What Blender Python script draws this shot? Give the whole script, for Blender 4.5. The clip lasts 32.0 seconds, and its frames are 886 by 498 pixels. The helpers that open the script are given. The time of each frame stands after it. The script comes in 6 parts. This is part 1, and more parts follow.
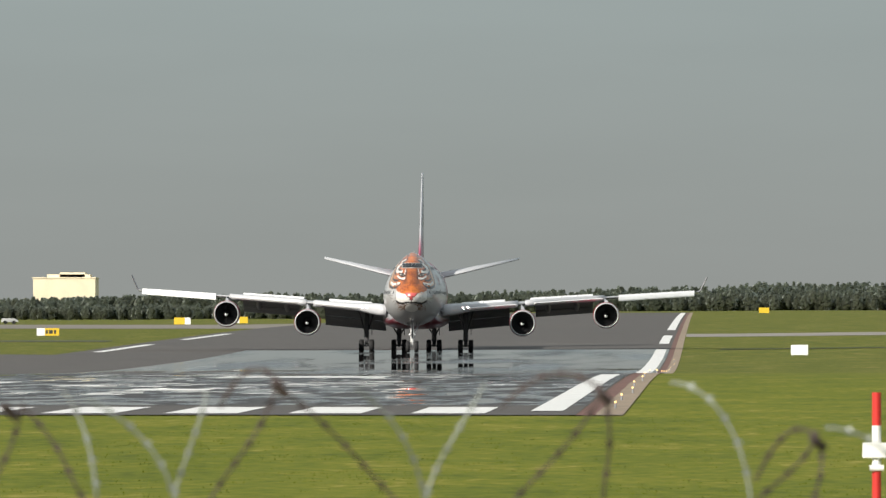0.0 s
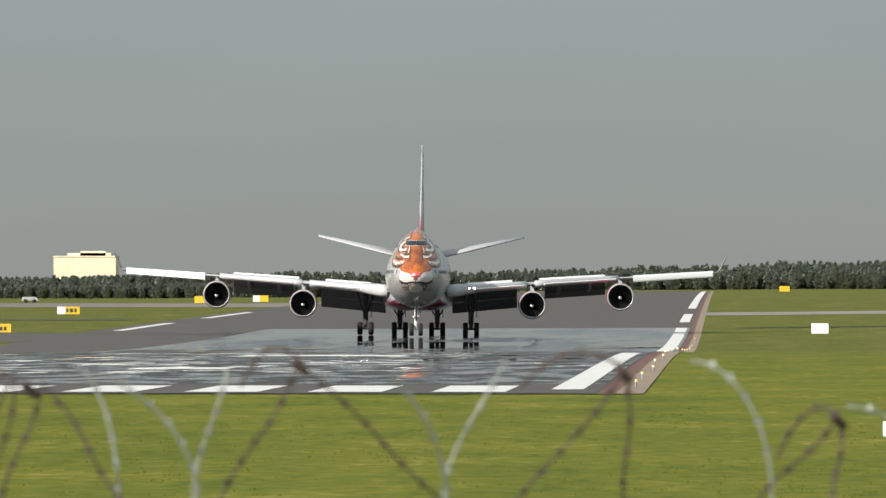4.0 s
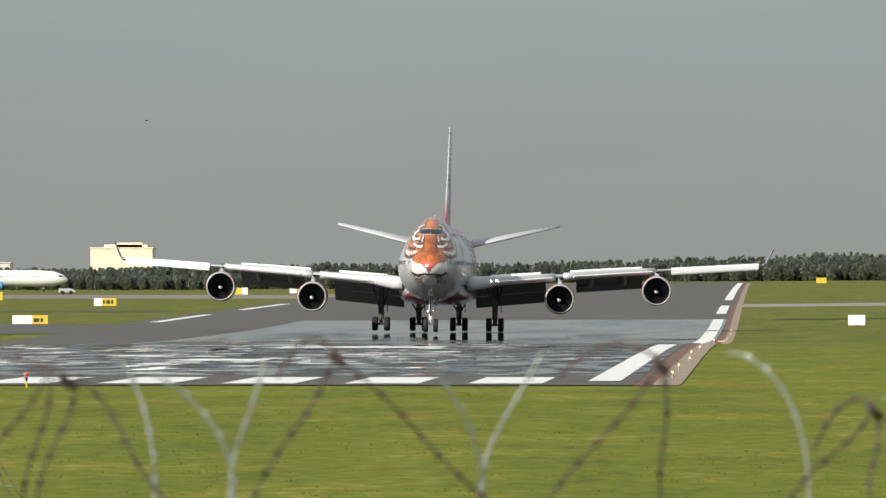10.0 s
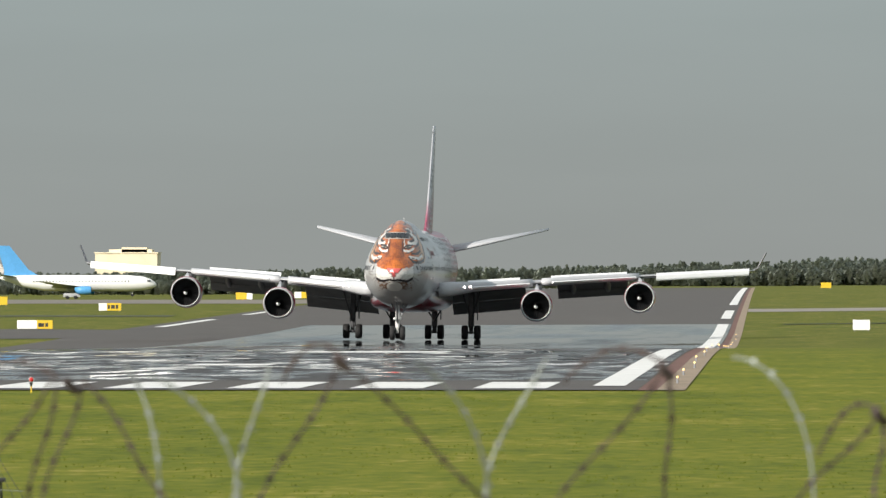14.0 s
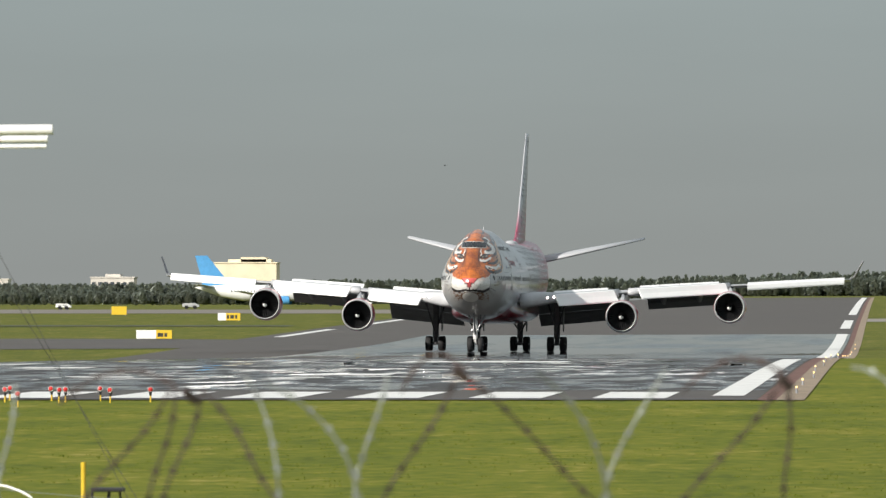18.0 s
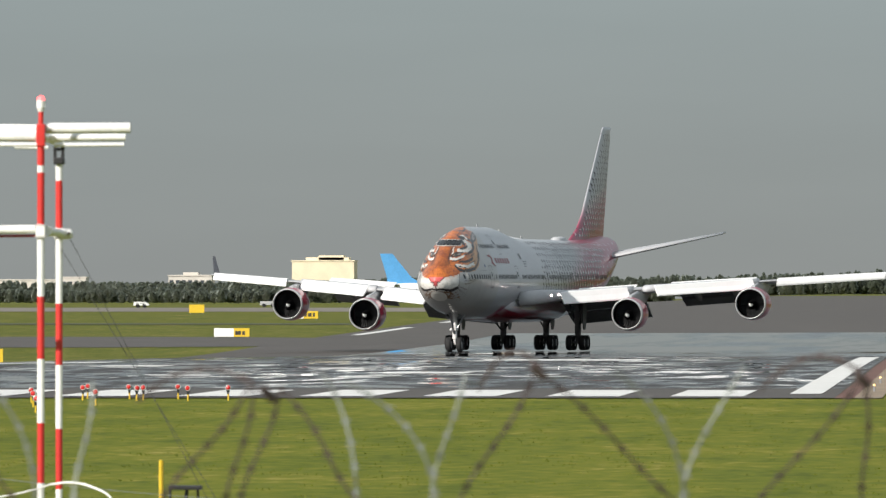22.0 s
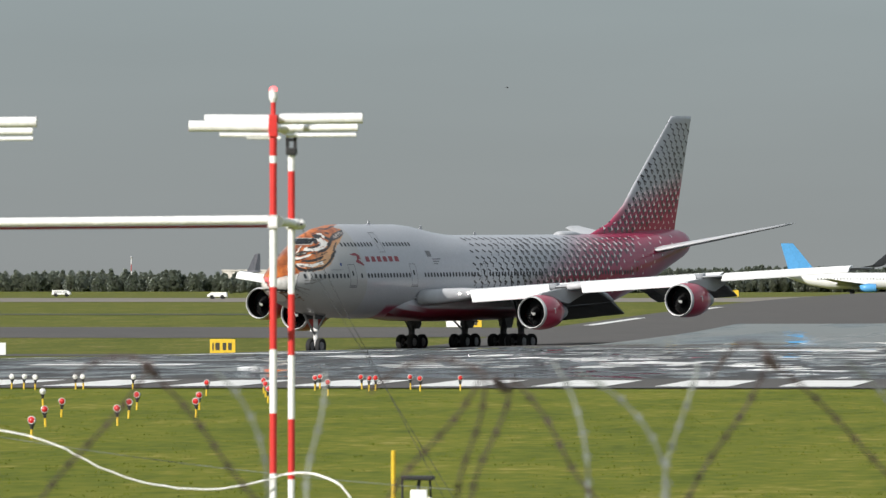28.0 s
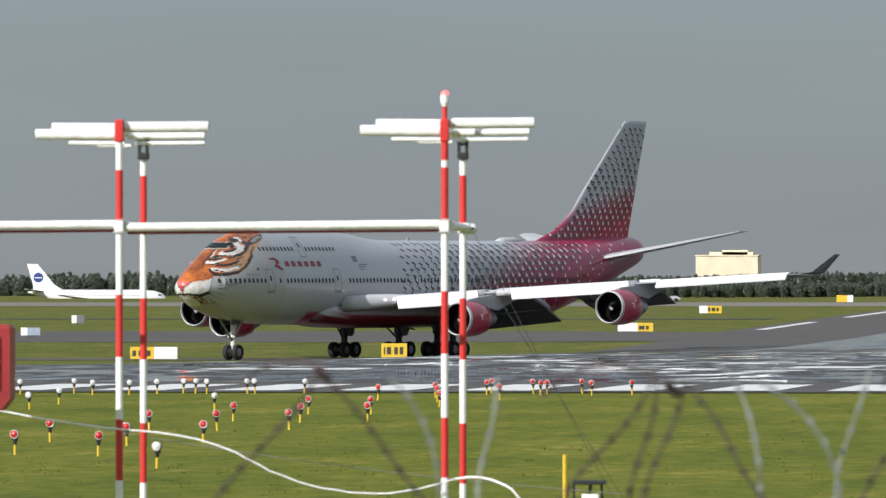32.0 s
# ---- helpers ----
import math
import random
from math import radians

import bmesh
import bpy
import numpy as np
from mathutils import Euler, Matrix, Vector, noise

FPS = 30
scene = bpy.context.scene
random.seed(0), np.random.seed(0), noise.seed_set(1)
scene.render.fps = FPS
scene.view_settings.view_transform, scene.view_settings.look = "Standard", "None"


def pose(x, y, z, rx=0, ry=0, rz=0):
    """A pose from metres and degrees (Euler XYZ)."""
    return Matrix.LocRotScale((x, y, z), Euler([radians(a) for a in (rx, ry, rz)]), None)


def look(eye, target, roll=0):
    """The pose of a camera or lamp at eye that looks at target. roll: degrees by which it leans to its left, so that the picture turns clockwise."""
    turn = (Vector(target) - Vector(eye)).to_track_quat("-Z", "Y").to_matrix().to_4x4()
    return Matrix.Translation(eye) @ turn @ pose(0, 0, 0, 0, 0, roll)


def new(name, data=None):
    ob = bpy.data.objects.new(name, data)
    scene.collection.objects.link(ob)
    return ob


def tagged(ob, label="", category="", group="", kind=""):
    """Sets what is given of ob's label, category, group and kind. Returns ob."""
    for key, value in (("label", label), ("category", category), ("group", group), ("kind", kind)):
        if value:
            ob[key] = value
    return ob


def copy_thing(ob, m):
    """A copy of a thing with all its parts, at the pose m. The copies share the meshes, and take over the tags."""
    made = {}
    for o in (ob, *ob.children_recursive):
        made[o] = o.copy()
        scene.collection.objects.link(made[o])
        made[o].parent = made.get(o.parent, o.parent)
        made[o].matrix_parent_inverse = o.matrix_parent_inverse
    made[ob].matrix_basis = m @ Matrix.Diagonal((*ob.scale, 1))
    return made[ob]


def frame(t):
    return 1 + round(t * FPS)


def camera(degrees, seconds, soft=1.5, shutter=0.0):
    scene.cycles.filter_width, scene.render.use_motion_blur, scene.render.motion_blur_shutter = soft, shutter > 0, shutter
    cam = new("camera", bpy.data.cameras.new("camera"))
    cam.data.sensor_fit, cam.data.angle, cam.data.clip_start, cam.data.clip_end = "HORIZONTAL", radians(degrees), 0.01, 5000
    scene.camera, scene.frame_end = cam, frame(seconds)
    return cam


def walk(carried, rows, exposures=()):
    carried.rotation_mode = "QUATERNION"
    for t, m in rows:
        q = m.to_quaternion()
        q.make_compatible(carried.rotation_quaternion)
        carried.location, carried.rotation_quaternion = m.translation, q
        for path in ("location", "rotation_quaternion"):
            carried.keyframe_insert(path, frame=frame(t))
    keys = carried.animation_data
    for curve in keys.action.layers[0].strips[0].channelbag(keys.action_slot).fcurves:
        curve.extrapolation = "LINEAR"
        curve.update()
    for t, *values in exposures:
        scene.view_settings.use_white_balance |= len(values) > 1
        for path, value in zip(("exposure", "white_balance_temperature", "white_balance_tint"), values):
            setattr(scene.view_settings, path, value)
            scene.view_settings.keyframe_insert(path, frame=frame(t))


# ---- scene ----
cam = camera(5.611, 32.0, soft=1.4)
EYE = 2.8
cam.data.dof.use_dof = True
cam.data.dof.focus_distance = 700.0
cam.data.dof.aperture_fstop = 17.0
walk(cam, [
    (0, pose(0, 0, EYE, 90.4317, 0, 1.6447)),
    (0.5, pose(0, 0, EYE, 90.4243, 0, 1.6669)),
    (1, pose(0, 0, EYE, 90.4113, 0, 1.6660)),
    (1.5, pose(0, 0, EYE, 90.4050, 0, 1.6660)),
    (2, pose(0, 0, EYE, 90.3967, 0, 1.6868)),
    (2.5, pose(0, 0, EYE, 90.3697, 0, 1.7278)),
    (3, pose(0, 0, EYE, 90.3413, 0, 1.7456)),
    (3.5, pose(0, 0, EYE, 90.3193, 0, 1.7586)),
    (5.5, pose(0, 0, EYE, 90.2476, 0, 1.8712)),
    (6, pose(0, 0, EYE, 90.2533, 0, 1.9236)),
    (6.5, pose(0, 0, EYE, 90.2479, 0, 1.9630)),
    (7, pose(0, 0, EYE, 90.2469, 0, 2.0043)),
    (7.5, pose(0, 0, EYE, 90.2436, 0, 2.0237)),
    (8, pose(0, 0, EYE, 90.2342, 0, 2.0095)),
    (8.5, pose(0, 0, EYE, 90.2279, 0, 1.9960)),
    (9, pose(0, 0, EYE, 90.2325, 0, 2.0013)),
    (9.5, pose(0, 0, EYE, 90.2385, 0, 2.0044)),
    (10, pose(0, 0, EYE, 90.2424, 0, 2.0068)),
    (10.5, pose(0, 0, EYE, 90.2474, 0, 1.9965)),
    (11, pose(0, 0, EYE, 90.2468, 0, 1.9966)),
    (11.5, pose(0, 0, EYE, 90.2485, 0, 2.0123)),
    (12, pose(0, 0, EYE, 90.2583, 0, 2.0088)),
    (12.5, pose(0, 0, EYE, 90.2539, 0, 2.0155)),
    (13, pose(0, 0, EYE, 90.2605, 0, 2.0239)),
    (13.5, pose(0, 0, EYE, 90.2698, 0, 2.0249)),
    (14, pose(0, 0, EYE, 90.2730, 0, 2.0369)),
    (14.5, pose(0, 0, EYE, 90.2863, 0, 2.0336)),
    (16.5, pose(0, 0, EYE, 90.3225, 0, 2.0906)),
    (17, pose(0, 0, EYE, 90.3241, 0, 2.1185)),
    (17.5, pose(0, 0, EYE, 90.3269, 0, 2.1906)),
    (17.7, pose(0, 0, EYE, 90.3297, 0, 2.3536)),
    (17.8, pose(0, 0, EYE, 90.3311, 0, 2.4959)),
    (18, pose(0, 0, EYE, 90.3356, 0, 2.7914)),
    (18.3, pose(0, 0, EYE, 90.3434, 0, 3.0285)),
    (18.5, pose(0, 0, EYE, 90.3492, 0, 3.1383)),
    (19, pose(0, 0, EYE, 90.3520, 0, 3.2760)),
    (19.5, pose(0, 0, EYE, 90.3544, 0, 3.2978)),
    (20, pose(0, 0, EYE, 90.3544, 0, 3.3127)),
    (20.5, pose(0, 0, EYE, 90.3537, 0, 3.3245)),
    (21, pose(0, 0, EYE, 90.3528, 0, 3.2883)),
    (21.5, pose(0, 0, EYE, 90.3347, 0, 3.2725)),
    (22, pose(0, 0, EYE, 90.3237, 0, 3.2835)),
    (22.5, pose(0, 0, EYE, 90.3177, 0, 3.3102)),
    (23, pose(0, 0, EYE, 90.3220, 0, 3.3377)),
    (23.5, pose(0, 0, EYE, 90.3176, 0, 3.3469)),
    (24, pose(0, 0, EYE, 90.3176, 0, 3.3785)),
    (24.5, pose(0, 0, EYE, 90.3009, 0, 3.4390)),
    (26.5, pose(0, 0, EYE, 90.2685, 0, 4.0911)),
    (27, pose(0, 0, EYE, 90.2730, 0, 4.2556)),
    (27.5, pose(0, 0, EYE, 90.2663, 0, 4.5061)),
    (28, pose(0, 0, EYE, 90.2626, 0, 4.7548)),
    (28.5, pose(0, 0, EYE, 90.2590, 0, 4.8864)),
    (29, pose(0, 0, EYE, 90.2572, 0, 4.9908)),
    (29.5, pose(0, 0, EYE, 90.2588, 0, 5.0945)),
    (30, pose(0, 0, EYE, 90.2687, 0, 5.2366)),
    (30.5, pose(0, 0, EYE, 90.2814, 0, 5.4023)),
    (31, pose(0, 0, EYE, 90.2898, 0, 5.5333)),
    (31.5, pose(0, 0, EYE, 90.2851, 0, 5.6735)),
    (32, pose(0, 0, EYE, 90.2898, 0, 5.8418)),
], exposures=[(0, 0.02, 6600, 10), (13, 0.06, 6550, 10), (20, -0.03, 6500, 10.5), (24, -0.04, 6450, 11), (28, -0.03, 6350, 11.5), (32, -0.09, 6120, 13)])

# ---- sky and sun ----
SUN_EL, SUN_AZ = radians(27), radians(223)
world = bpy.data.worlds.new("sky")
scene.world = world
world.use_nodes = True
wn, wl = world.node_tree.nodes, world.node_tree.links
wn.clear()
w_out = wn.new("ShaderNodeOutputWorld")
w_bg = wn.new("ShaderNodeBackground")
w_sky = wn.new("ShaderNodeTexSky")
w_sky.sky_type = "NISHITA"
w_sky.sun_disc = False
w_sky.sun_elevation, w_sky.sun_rotation = SUN_EL, SUN_AZ
w_co = wn.new("ShaderNodeTexCoord")
w_sep = wn.new("ShaderNodeSeparateXYZ")
w_map = wn.new("ShaderNodeMapRange")
w_map.inputs["From Min"].default_value, w_map.inputs["From Max"].default_value = -0.004, 0.6
w_ramp = wn.new("ShaderNodeValToRGB")
w_ramp.color_ramp.elements[0].color = (0.292, 0.306, 0.298, 1)
w_ramp.color_ramp.elements[1].color = (0.50, 0.56, 0.60, 1)
for at_, col_ in ((0.03, (0.296, 0.326, 0.321)), (0.065, (0.308, 0.360, 0.362)), (0.2, (0.38, 0.45, 0.48))):
    e_ = w_ramp.color_ramp.elements.new(at_)
    e_.color = (*col_, 1)
w_cm = wn.new("ShaderNodeMapping")
w_cm.inputs["Scale"].default_value = (9, 9, 60)
w_noise = wn.new("ShaderNodeTexNoise")
w_noise.inputs["Scale"].default_value = 1.6
w_noise.inputs["Detail"].default_value = 5
w_nr = wn.new("ShaderNodeMapRange")
w_nr.inputs["To Min"].default_value, w_nr.inputs["To Max"].default_value = 0.93, 1.07
w_mul = wn.new("ShaderNodeMix")
w_mul.data_type, w_mul.blend_type = "RGBA", "MULTIPLY"
w_mul.inputs["Factor"].default_value = 1
w_sc = wn.new("ShaderNodeMix")
w_sc.data_type, w_sc.blend_type = "RGBA", "MIX"
w_sc.inputs["Factor"].default_value = 0.965
w_sm = wn.new("ShaderNodeMix")
w_sm.data_type, w_sm.blend_type = "RGBA", "MULTIPLY"
w_sm.inputs["Factor"].default_value = 1
w_sm.inputs["B"].default_value = (0.08, 0.08, 0.08, 1)
wl.new(w_co.outputs["Generated"], w_sep.inputs[0])
wl.new(w_sep.outputs["Z"], w_map.inputs["Value"])
wl.new(w_map.outputs[0], w_ramp.inputs[0])
wl.new(w_co.outputs["Generated"], w_cm.inputs["Vector"])
wl.new(w_cm.outputs[0], w_noise.inputs["Vector"])
wl.new(w_noise.outputs[0], w_nr.inputs["Value"])
wl.new(w_ramp.outputs[0], w_mul.inputs["A"])
wl.new(w_nr.outputs[0], w_mul.inputs["B"])
wl.new(w_sky.outputs[0], w_sm.inputs["A"])
wl.new(w_sm.outputs["Result"], w_sc.inputs["A"])
wl.new(w_mul.outputs["Result"], w_sc.inputs["B"])
wl.new(w_sc.outputs["Result"], w_bg.inputs["Color"])
w_bg.inputs["Strength"].default_value = 1.0
wl.new(w_bg.outputs[0], w_out.inputs[0])

sun = new("sun", bpy.data.lights.new("sun", "SUN"))
sun.data.energy, sun.data.angle, sun.data.color = 5.9, radians(0.6), (1.0, 0.95, 0.87)
sun.matrix_world = look((-68.2 * 0.891, -73.1 * 0.891, 45.4), (0, 0, 0))


# ---- materials ----
def mat(name, color, rough=0.6, metal=0.0, vary=0.15, scale=2.0, fine=25.0, bump=0.0, emit=None, second=None, spec=0.5, coat=0.0,
        stretch=(1, 1, 1), attr=None, rand=0.0):
    """A surface with grain at two scales; attr: a colour layer that replaces the base colour."""
    m = bpy.data.materials.new(name)
    m.use_nodes = True
    n, k = m.node_tree.nodes, m.node_tree.links
    b = n["Principled BSDF"]
    b.inputs["Roughness"].default_value = rough
    b.inputs["Metallic"].default_value = metal
    b.inputs["Specular IOR Level"].default_value = spec
    b.inputs["Coat Weight"].default_value = coat
    b.inputs["Coat Roughness"].default_value = 0.12
    co = n.new("ShaderNodeTexCoord")
    mp = n.new("ShaderNodeMapping")
    mp.inputs["Scale"].default_value = stretch
    k.new(co.outputs["Object"], mp.inputs["Vector"])
    n1, n2 = n.new("ShaderNodeTexNoise"), n.new("ShaderNodeTexNoise")
    for nn, s, d in ((n1, scale, 4), (n2, fine, 3)):
        nn.inputs["Scale"].default_value = s
        nn.inputs["Detail"].default_value = d
        k.new(mp.outputs[0], nn.inputs["Vector"])
    mx = n.new("ShaderNodeMix")
    mx.data_type = "RGBA"
    c2 = second or tuple(c * (1 - vary * 1.6) for c in color)
    mx.inputs["A"].default_value, mx.inputs["B"].default_value = (*color, 1), (*c2, 1)
    ramp = n.new("ShaderNodeMapRange")
    ramp.inputs["From Min"].default_value, ramp.inputs["From Max"].default_value = 0.38, 0.66
    k.new(n1.outputs[0], ramp.inputs["Value"])
    k.new(ramp.outputs[0], mx.inputs["Factor"])
    src = mx.outputs["Result"]
    if attr:
        at = n.new("ShaderNodeAttribute")
        at.attribute_name = attr
        src = at.outputs["Color"]
    fm = n.new("ShaderNodeMix")
    fm.data_type, fm.blend_type = "RGBA", "MULTIPLY"
    fm.inputs["Factor"].default_value = 1
    fr = n.new("ShaderNodeMapRange")
    fr.inputs["To Min"].default_value, fr.inputs["To Max"].default_value = 1 - vary, 1 + vary
    fr.inputs["From Min"].default_value, fr.inputs["From Max"].default_value = 0.25, 0.75
    k.new(n2.outputs[0], fr.inputs["Value"])
    k.new(src, fm.inputs["A"])
    k.new(fr.outputs[0], fm.inputs["B"])
    out = fm.outputs["Result"]
    if rand:
        oi = n.new("ShaderNodeObjectInfo")
        rr = n.new("ShaderNodeMapRange")
        rr.inputs["To Min"].default_value, rr.inputs["To Max"].default_value = 1 - rand, 1 + rand
        k.new(oi.outputs["Random"], rr.inputs["Value"])
        rm = n.new("ShaderNodeMix")
        rm.data_type, rm.blend_type = "RGBA", "MULTIPLY"
        rm.inputs["Factor"].default_value = 1
        k.new(out, rm.inputs["A"])
        k.new(rr.outputs[0], rm.inputs["B"])
        out = rm.outputs["Result"]
    k.new(out, b.inputs["Base Color"])
    if bump:
        bp = n.new("ShaderNodeBump")
        bp.inputs["Strength"].default_value = bump
        bp.inputs["Distance"].default_value = 0.05
        k.new(n2.outputs[0], bp.inputs["Height"])
        k.new(bp.outputs[0], b.inputs["Normal"])
    if emit:
        b.inputs["Emission Color"].default_value = (*emit[:3], 1)
        b.inputs["Emission Strength"].default_value = emit[3]
    return m


M = {
    "white": mat("white_paint", (0.80, 0.80, 0.78), 0.35, vary=0.04, scale=0.4, fine=6),
    "skin": mat("grey_white_skin", (0.48, 0.485, 0.50), 0.36, vary=0.03, scale=0.3, fine=4, spec=0.35),
    "wing": mat("wing_grey", (0.42, 0.425, 0.435), 0.4, vary=0.05, scale=0.5, fine=5),
    "slat": mat("slat_bare_white", (0.86, 0.86, 0.85), 0.3, vary=0.03, scale=0.6, fine=5),
    "under": mat("wing_underside", (0.30, 0.30, 0.31), 0.5, vary=0.1, scale=0.6, fine=5),
    "flap": mat("flap_dark_grey", (0.16, 0.165, 0.17), 0.5, vary=0.12, scale=0.8, fine=6),
    "cowl": mat("cowl_red", (0.40, 0.016, 0.055), 0.3, vary=0.06, scale=0.6, fine=6, coat=0.5),
    "belly": mat("belly_red", (0.22, 0.02, 0.04), 0.35, vary=0.08, scale=0.6, fine=6),
    "lip": mat("lip_bare_metal", (0.55, 0.55, 0.55), 0.42, metal=0.45, vary=0.05),
    # near-black colours: inlet shade put into them, besides the spinner's own dark paint
    "dark": mat("opening_shade", (0.012, 0.012, 0.014), 0.5, vary=0.2),
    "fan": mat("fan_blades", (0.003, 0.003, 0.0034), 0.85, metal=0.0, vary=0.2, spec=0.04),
    # shade on the winglets' inner faces, put into their whole colour
    "winglet": mat("winglet_shade_grey", (0.26, 0.25, 0.26), 0.5, vary=0.12, scale=1.2, fine=6, spec=0.2),
    "metal": mat("worn_steel", (0.35, 0.35, 0.36), 0.4, metal=0.9, vary=0.15),
    "strut": mat("gear_white_grey", (0.72, 0.71, 0.70), 0.4, vary=0.15, scale=3),
    "gear_dark": mat("dark_gear_steel", (0.075, 0.075, 0.08), 0.5, metal=0.2, vary=0.25, scale=3),
    "pale_metal": mat("pale_metal", (0.62, 0.60, 0.58), 0.35, metal=0.2, vary=0.1, scale=6),
    "board_blue": mat("faded_board_blue", (0.30, 0.36, 0.42), 0.6, vary=0.1),
    "tyre": mat("tyre_rubber", (0.016, 0.016, 0.017), 0.8, vary=0.2, scale=3),
    "rim": mat("rim_grey", (0.30, 0.30, 0.31), 0.45, metal=0.5, vary=0.15),
    "glass": mat("cockpit_glass", (0.016, 0.018, 0.020), 0.15, vary=0.05, spec=0.5),
    "mark": mat("livery_dark", (0.030, 0.020, 0.024), 0.32, vary=0.08, coat=0.5),
    "red": mat("livery_red", (0.26, 0.016, 0.03), 0.35, vary=0.06),
    "pale": mat("livery_pale", (0.78, 0.66, 0.66), 0.32, vary=0.06, coat=0.5),
    "line": mat("panel_line", (0.20, 0.20, 0.21), 0.5, vary=0.1),
    "tiger": mat("tiger_livery", (1, 1, 1), 0.3, vary=0.06, scale=1, fine=9, attr="paint", spec=0.35, coat=0.4),
    "livery": mat("fuselage_livery", (1, 1, 1), 0.32, vary=0.06, scale=0.5, fine=5, attr="paint", spec=0.4, coat=0.45),
    "cabin_glass": mat("cabin_glass", (0.055, 0.058, 0.064), 0.4, vary=0.2, spec=0.2),
    "lamp_glow": mat("landing_lamp", (1, 0.95, 0.9), 0.3, emit=(1, 0.86, 0.80, 14)),
    "beacon": mat("red_beacon", (0.6, 0.05, 0.05), 0.3, emit=(1.0, 0.12, 0.12, 3.0)),
    "edge_glow": mat("edge_lamp_glow", (0.9, 0.7, 0.3), 0.3, emit=(1.0, 0.58, 0.16, 2.2)),
    "pole_red": mat("pole_red", (0.62, 0.035, 0.03), 0.38, vary=0.08, scale=3, fine=40),
    "pole_white": mat("pole_white", (0.90, 0.89, 0.87), 0.38, vary=0.06, scale=3, fine=40),
    # darker than the pole red: the cabinet's shade is put into this colour
    "box_red": mat("cabinet_red", (0.30, 0.02, 0.022), 0.45, vary=0.1, scale=3),
    "black": mat("black_plastic", (0.02, 0.02, 0.022), 0.5, vary=0.2),
    "cable_white": mat("white_cable", (0.92, 0.91, 0.89), 0.5, vary=0.1, scale=6),
    "wire": mat("rusty_wire", (0.085, 0.06, 0.055), 0.7, metal=0.3, vary=0.3, scale=14),
    "wire_pale": mat("galvanised_wire", (0.26, 0.28, 0.26), 0.5, metal=0.4, vary=0.2, scale=14),
    "guy": mat("guy_wire", (0.06, 0.06, 0.06), 0.6, vary=0.2),
    "yellow": mat("yellow_paint", (0.72, 0.48, 0.03), 0.45, vary=0.08, scale=3),
    "sign_black": mat("sign_black", (0.05, 0.045, 0.03), 0.5, vary=0.1),
    "lens_red": mat("red_lens", (0.55, 0.03, 0.03), 0.25, vary=0.1),
    "lens_white": mat("clear_lens", (0.75, 0.75, 0.74), 0.2, vary=0.1),
    "blue": mat("tail_blue", (0.09, 0.32, 0.62), 0.35, vary=0.06),
    "navy": mat("emblem_navy", (0.03, 0.06, 0.25), 0.4, vary=0.08),
    "cream": mat("cream_cladding", (0.80, 0.70, 0.50), 0.6, vary=0.06, scale=0.2, fine=2),
    "bldg": mat("pale_facade", (0.62, 0.58, 0.52), 0.7, vary=0.08, scale=0.2, fine=2),
    "bldg_win": mat("facade_window", (0.06, 0.07, 0.08), 0.2, vary=0.1),
    # leaf colour paled and greyed, with distance haze put into it
    "leaf": mat("hazed_far_leaves", (0.16, 0.18, 0.135), 0.9, vary=0.10, scale=0.03, fine=0.3, second=(0.19, 0.20, 0.145), spec=0.05),
    "trunk": mat("far_trunk", (0.09, 0.07, 0.05), 0.9, vary=0.2),
    "bird": mat("bird_dark", (0.03, 0.03, 0.03), 0.8, vary=0.2),
    "paint_line": mat("runway_paint", (0.78, 0.77, 0.74), 0.55, vary=0.12, scale=0.8, fine=8),
    "shoulder": mat("beige_shoulder", (0.30, 0.23, 0.16), 0.85, vary=0.2, scale=0.5, fine=6),
    "shoulder_red": mat("reddish_edge", (0.16, 0.075, 0.055), 0.8, vary=0.2, scale=0.5, fine=6),
    "road": mat("pale_service_road", (0.26, 0.235, 0.21), 0.85, vary=0.12, scale=0.1, fine=2),
}


def leafy(m, share, tint):
    """Lets light through leaves."""
    n, k = m.node_tree.nodes, m.node_tree.links
    tr = n.new("ShaderNodeBsdfTranslucent")
    tr.inputs["Color"].default_value = (*tint, 1)
    mx = n.new("ShaderNodeMixShader")
    mx.inputs[0].default_value = share
    k.new(n["Principled BSDF"].outputs[0], mx.inputs[1])
    k.new(tr.outputs[0], mx.inputs[2])
    k.new(mx.outputs[0], n["Material Output"].inputs["Surface"])


# The tint that passes through carries the same painted haze
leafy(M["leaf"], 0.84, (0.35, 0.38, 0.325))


# ---- mesh helpers ----
def mesh_ob(name, verts, faces, material, parent=None, label="", smooth=False):
    me = bpy.data.meshes.new(name)
    me.from_pydata([tuple(v) for v in verts], [], faces)
    me.materials.append(material)
    if smooth:
        me.polygons.foreach_set("use_smooth", [True] * len(me.polygons))
    ob = new(name, me)
    if parent:
        ob.parent = parent
    if label:
        ob["label"] = label
    return ob


def part(name, bm, material, parent=None, label="", smooth=False):
    me = bpy.data.meshes.new(name)
    bm.to_mesh(me)
    bm.free()
    me.materials.append(material)
    if smooth:
        me.polygons.foreach_set("use_smooth", [True] * len(me.polygons))
    ob = new(name, me)
    if parent:
        ob.parent = parent
    if label:
        ob["label"] = label
    return ob


def empty(name, m=None, **tags):
    ob = new(name)
    ob.empty_display_size = 0.2
    if m:
        ob.matrix_basis = m
    return tagged(ob, **tags)


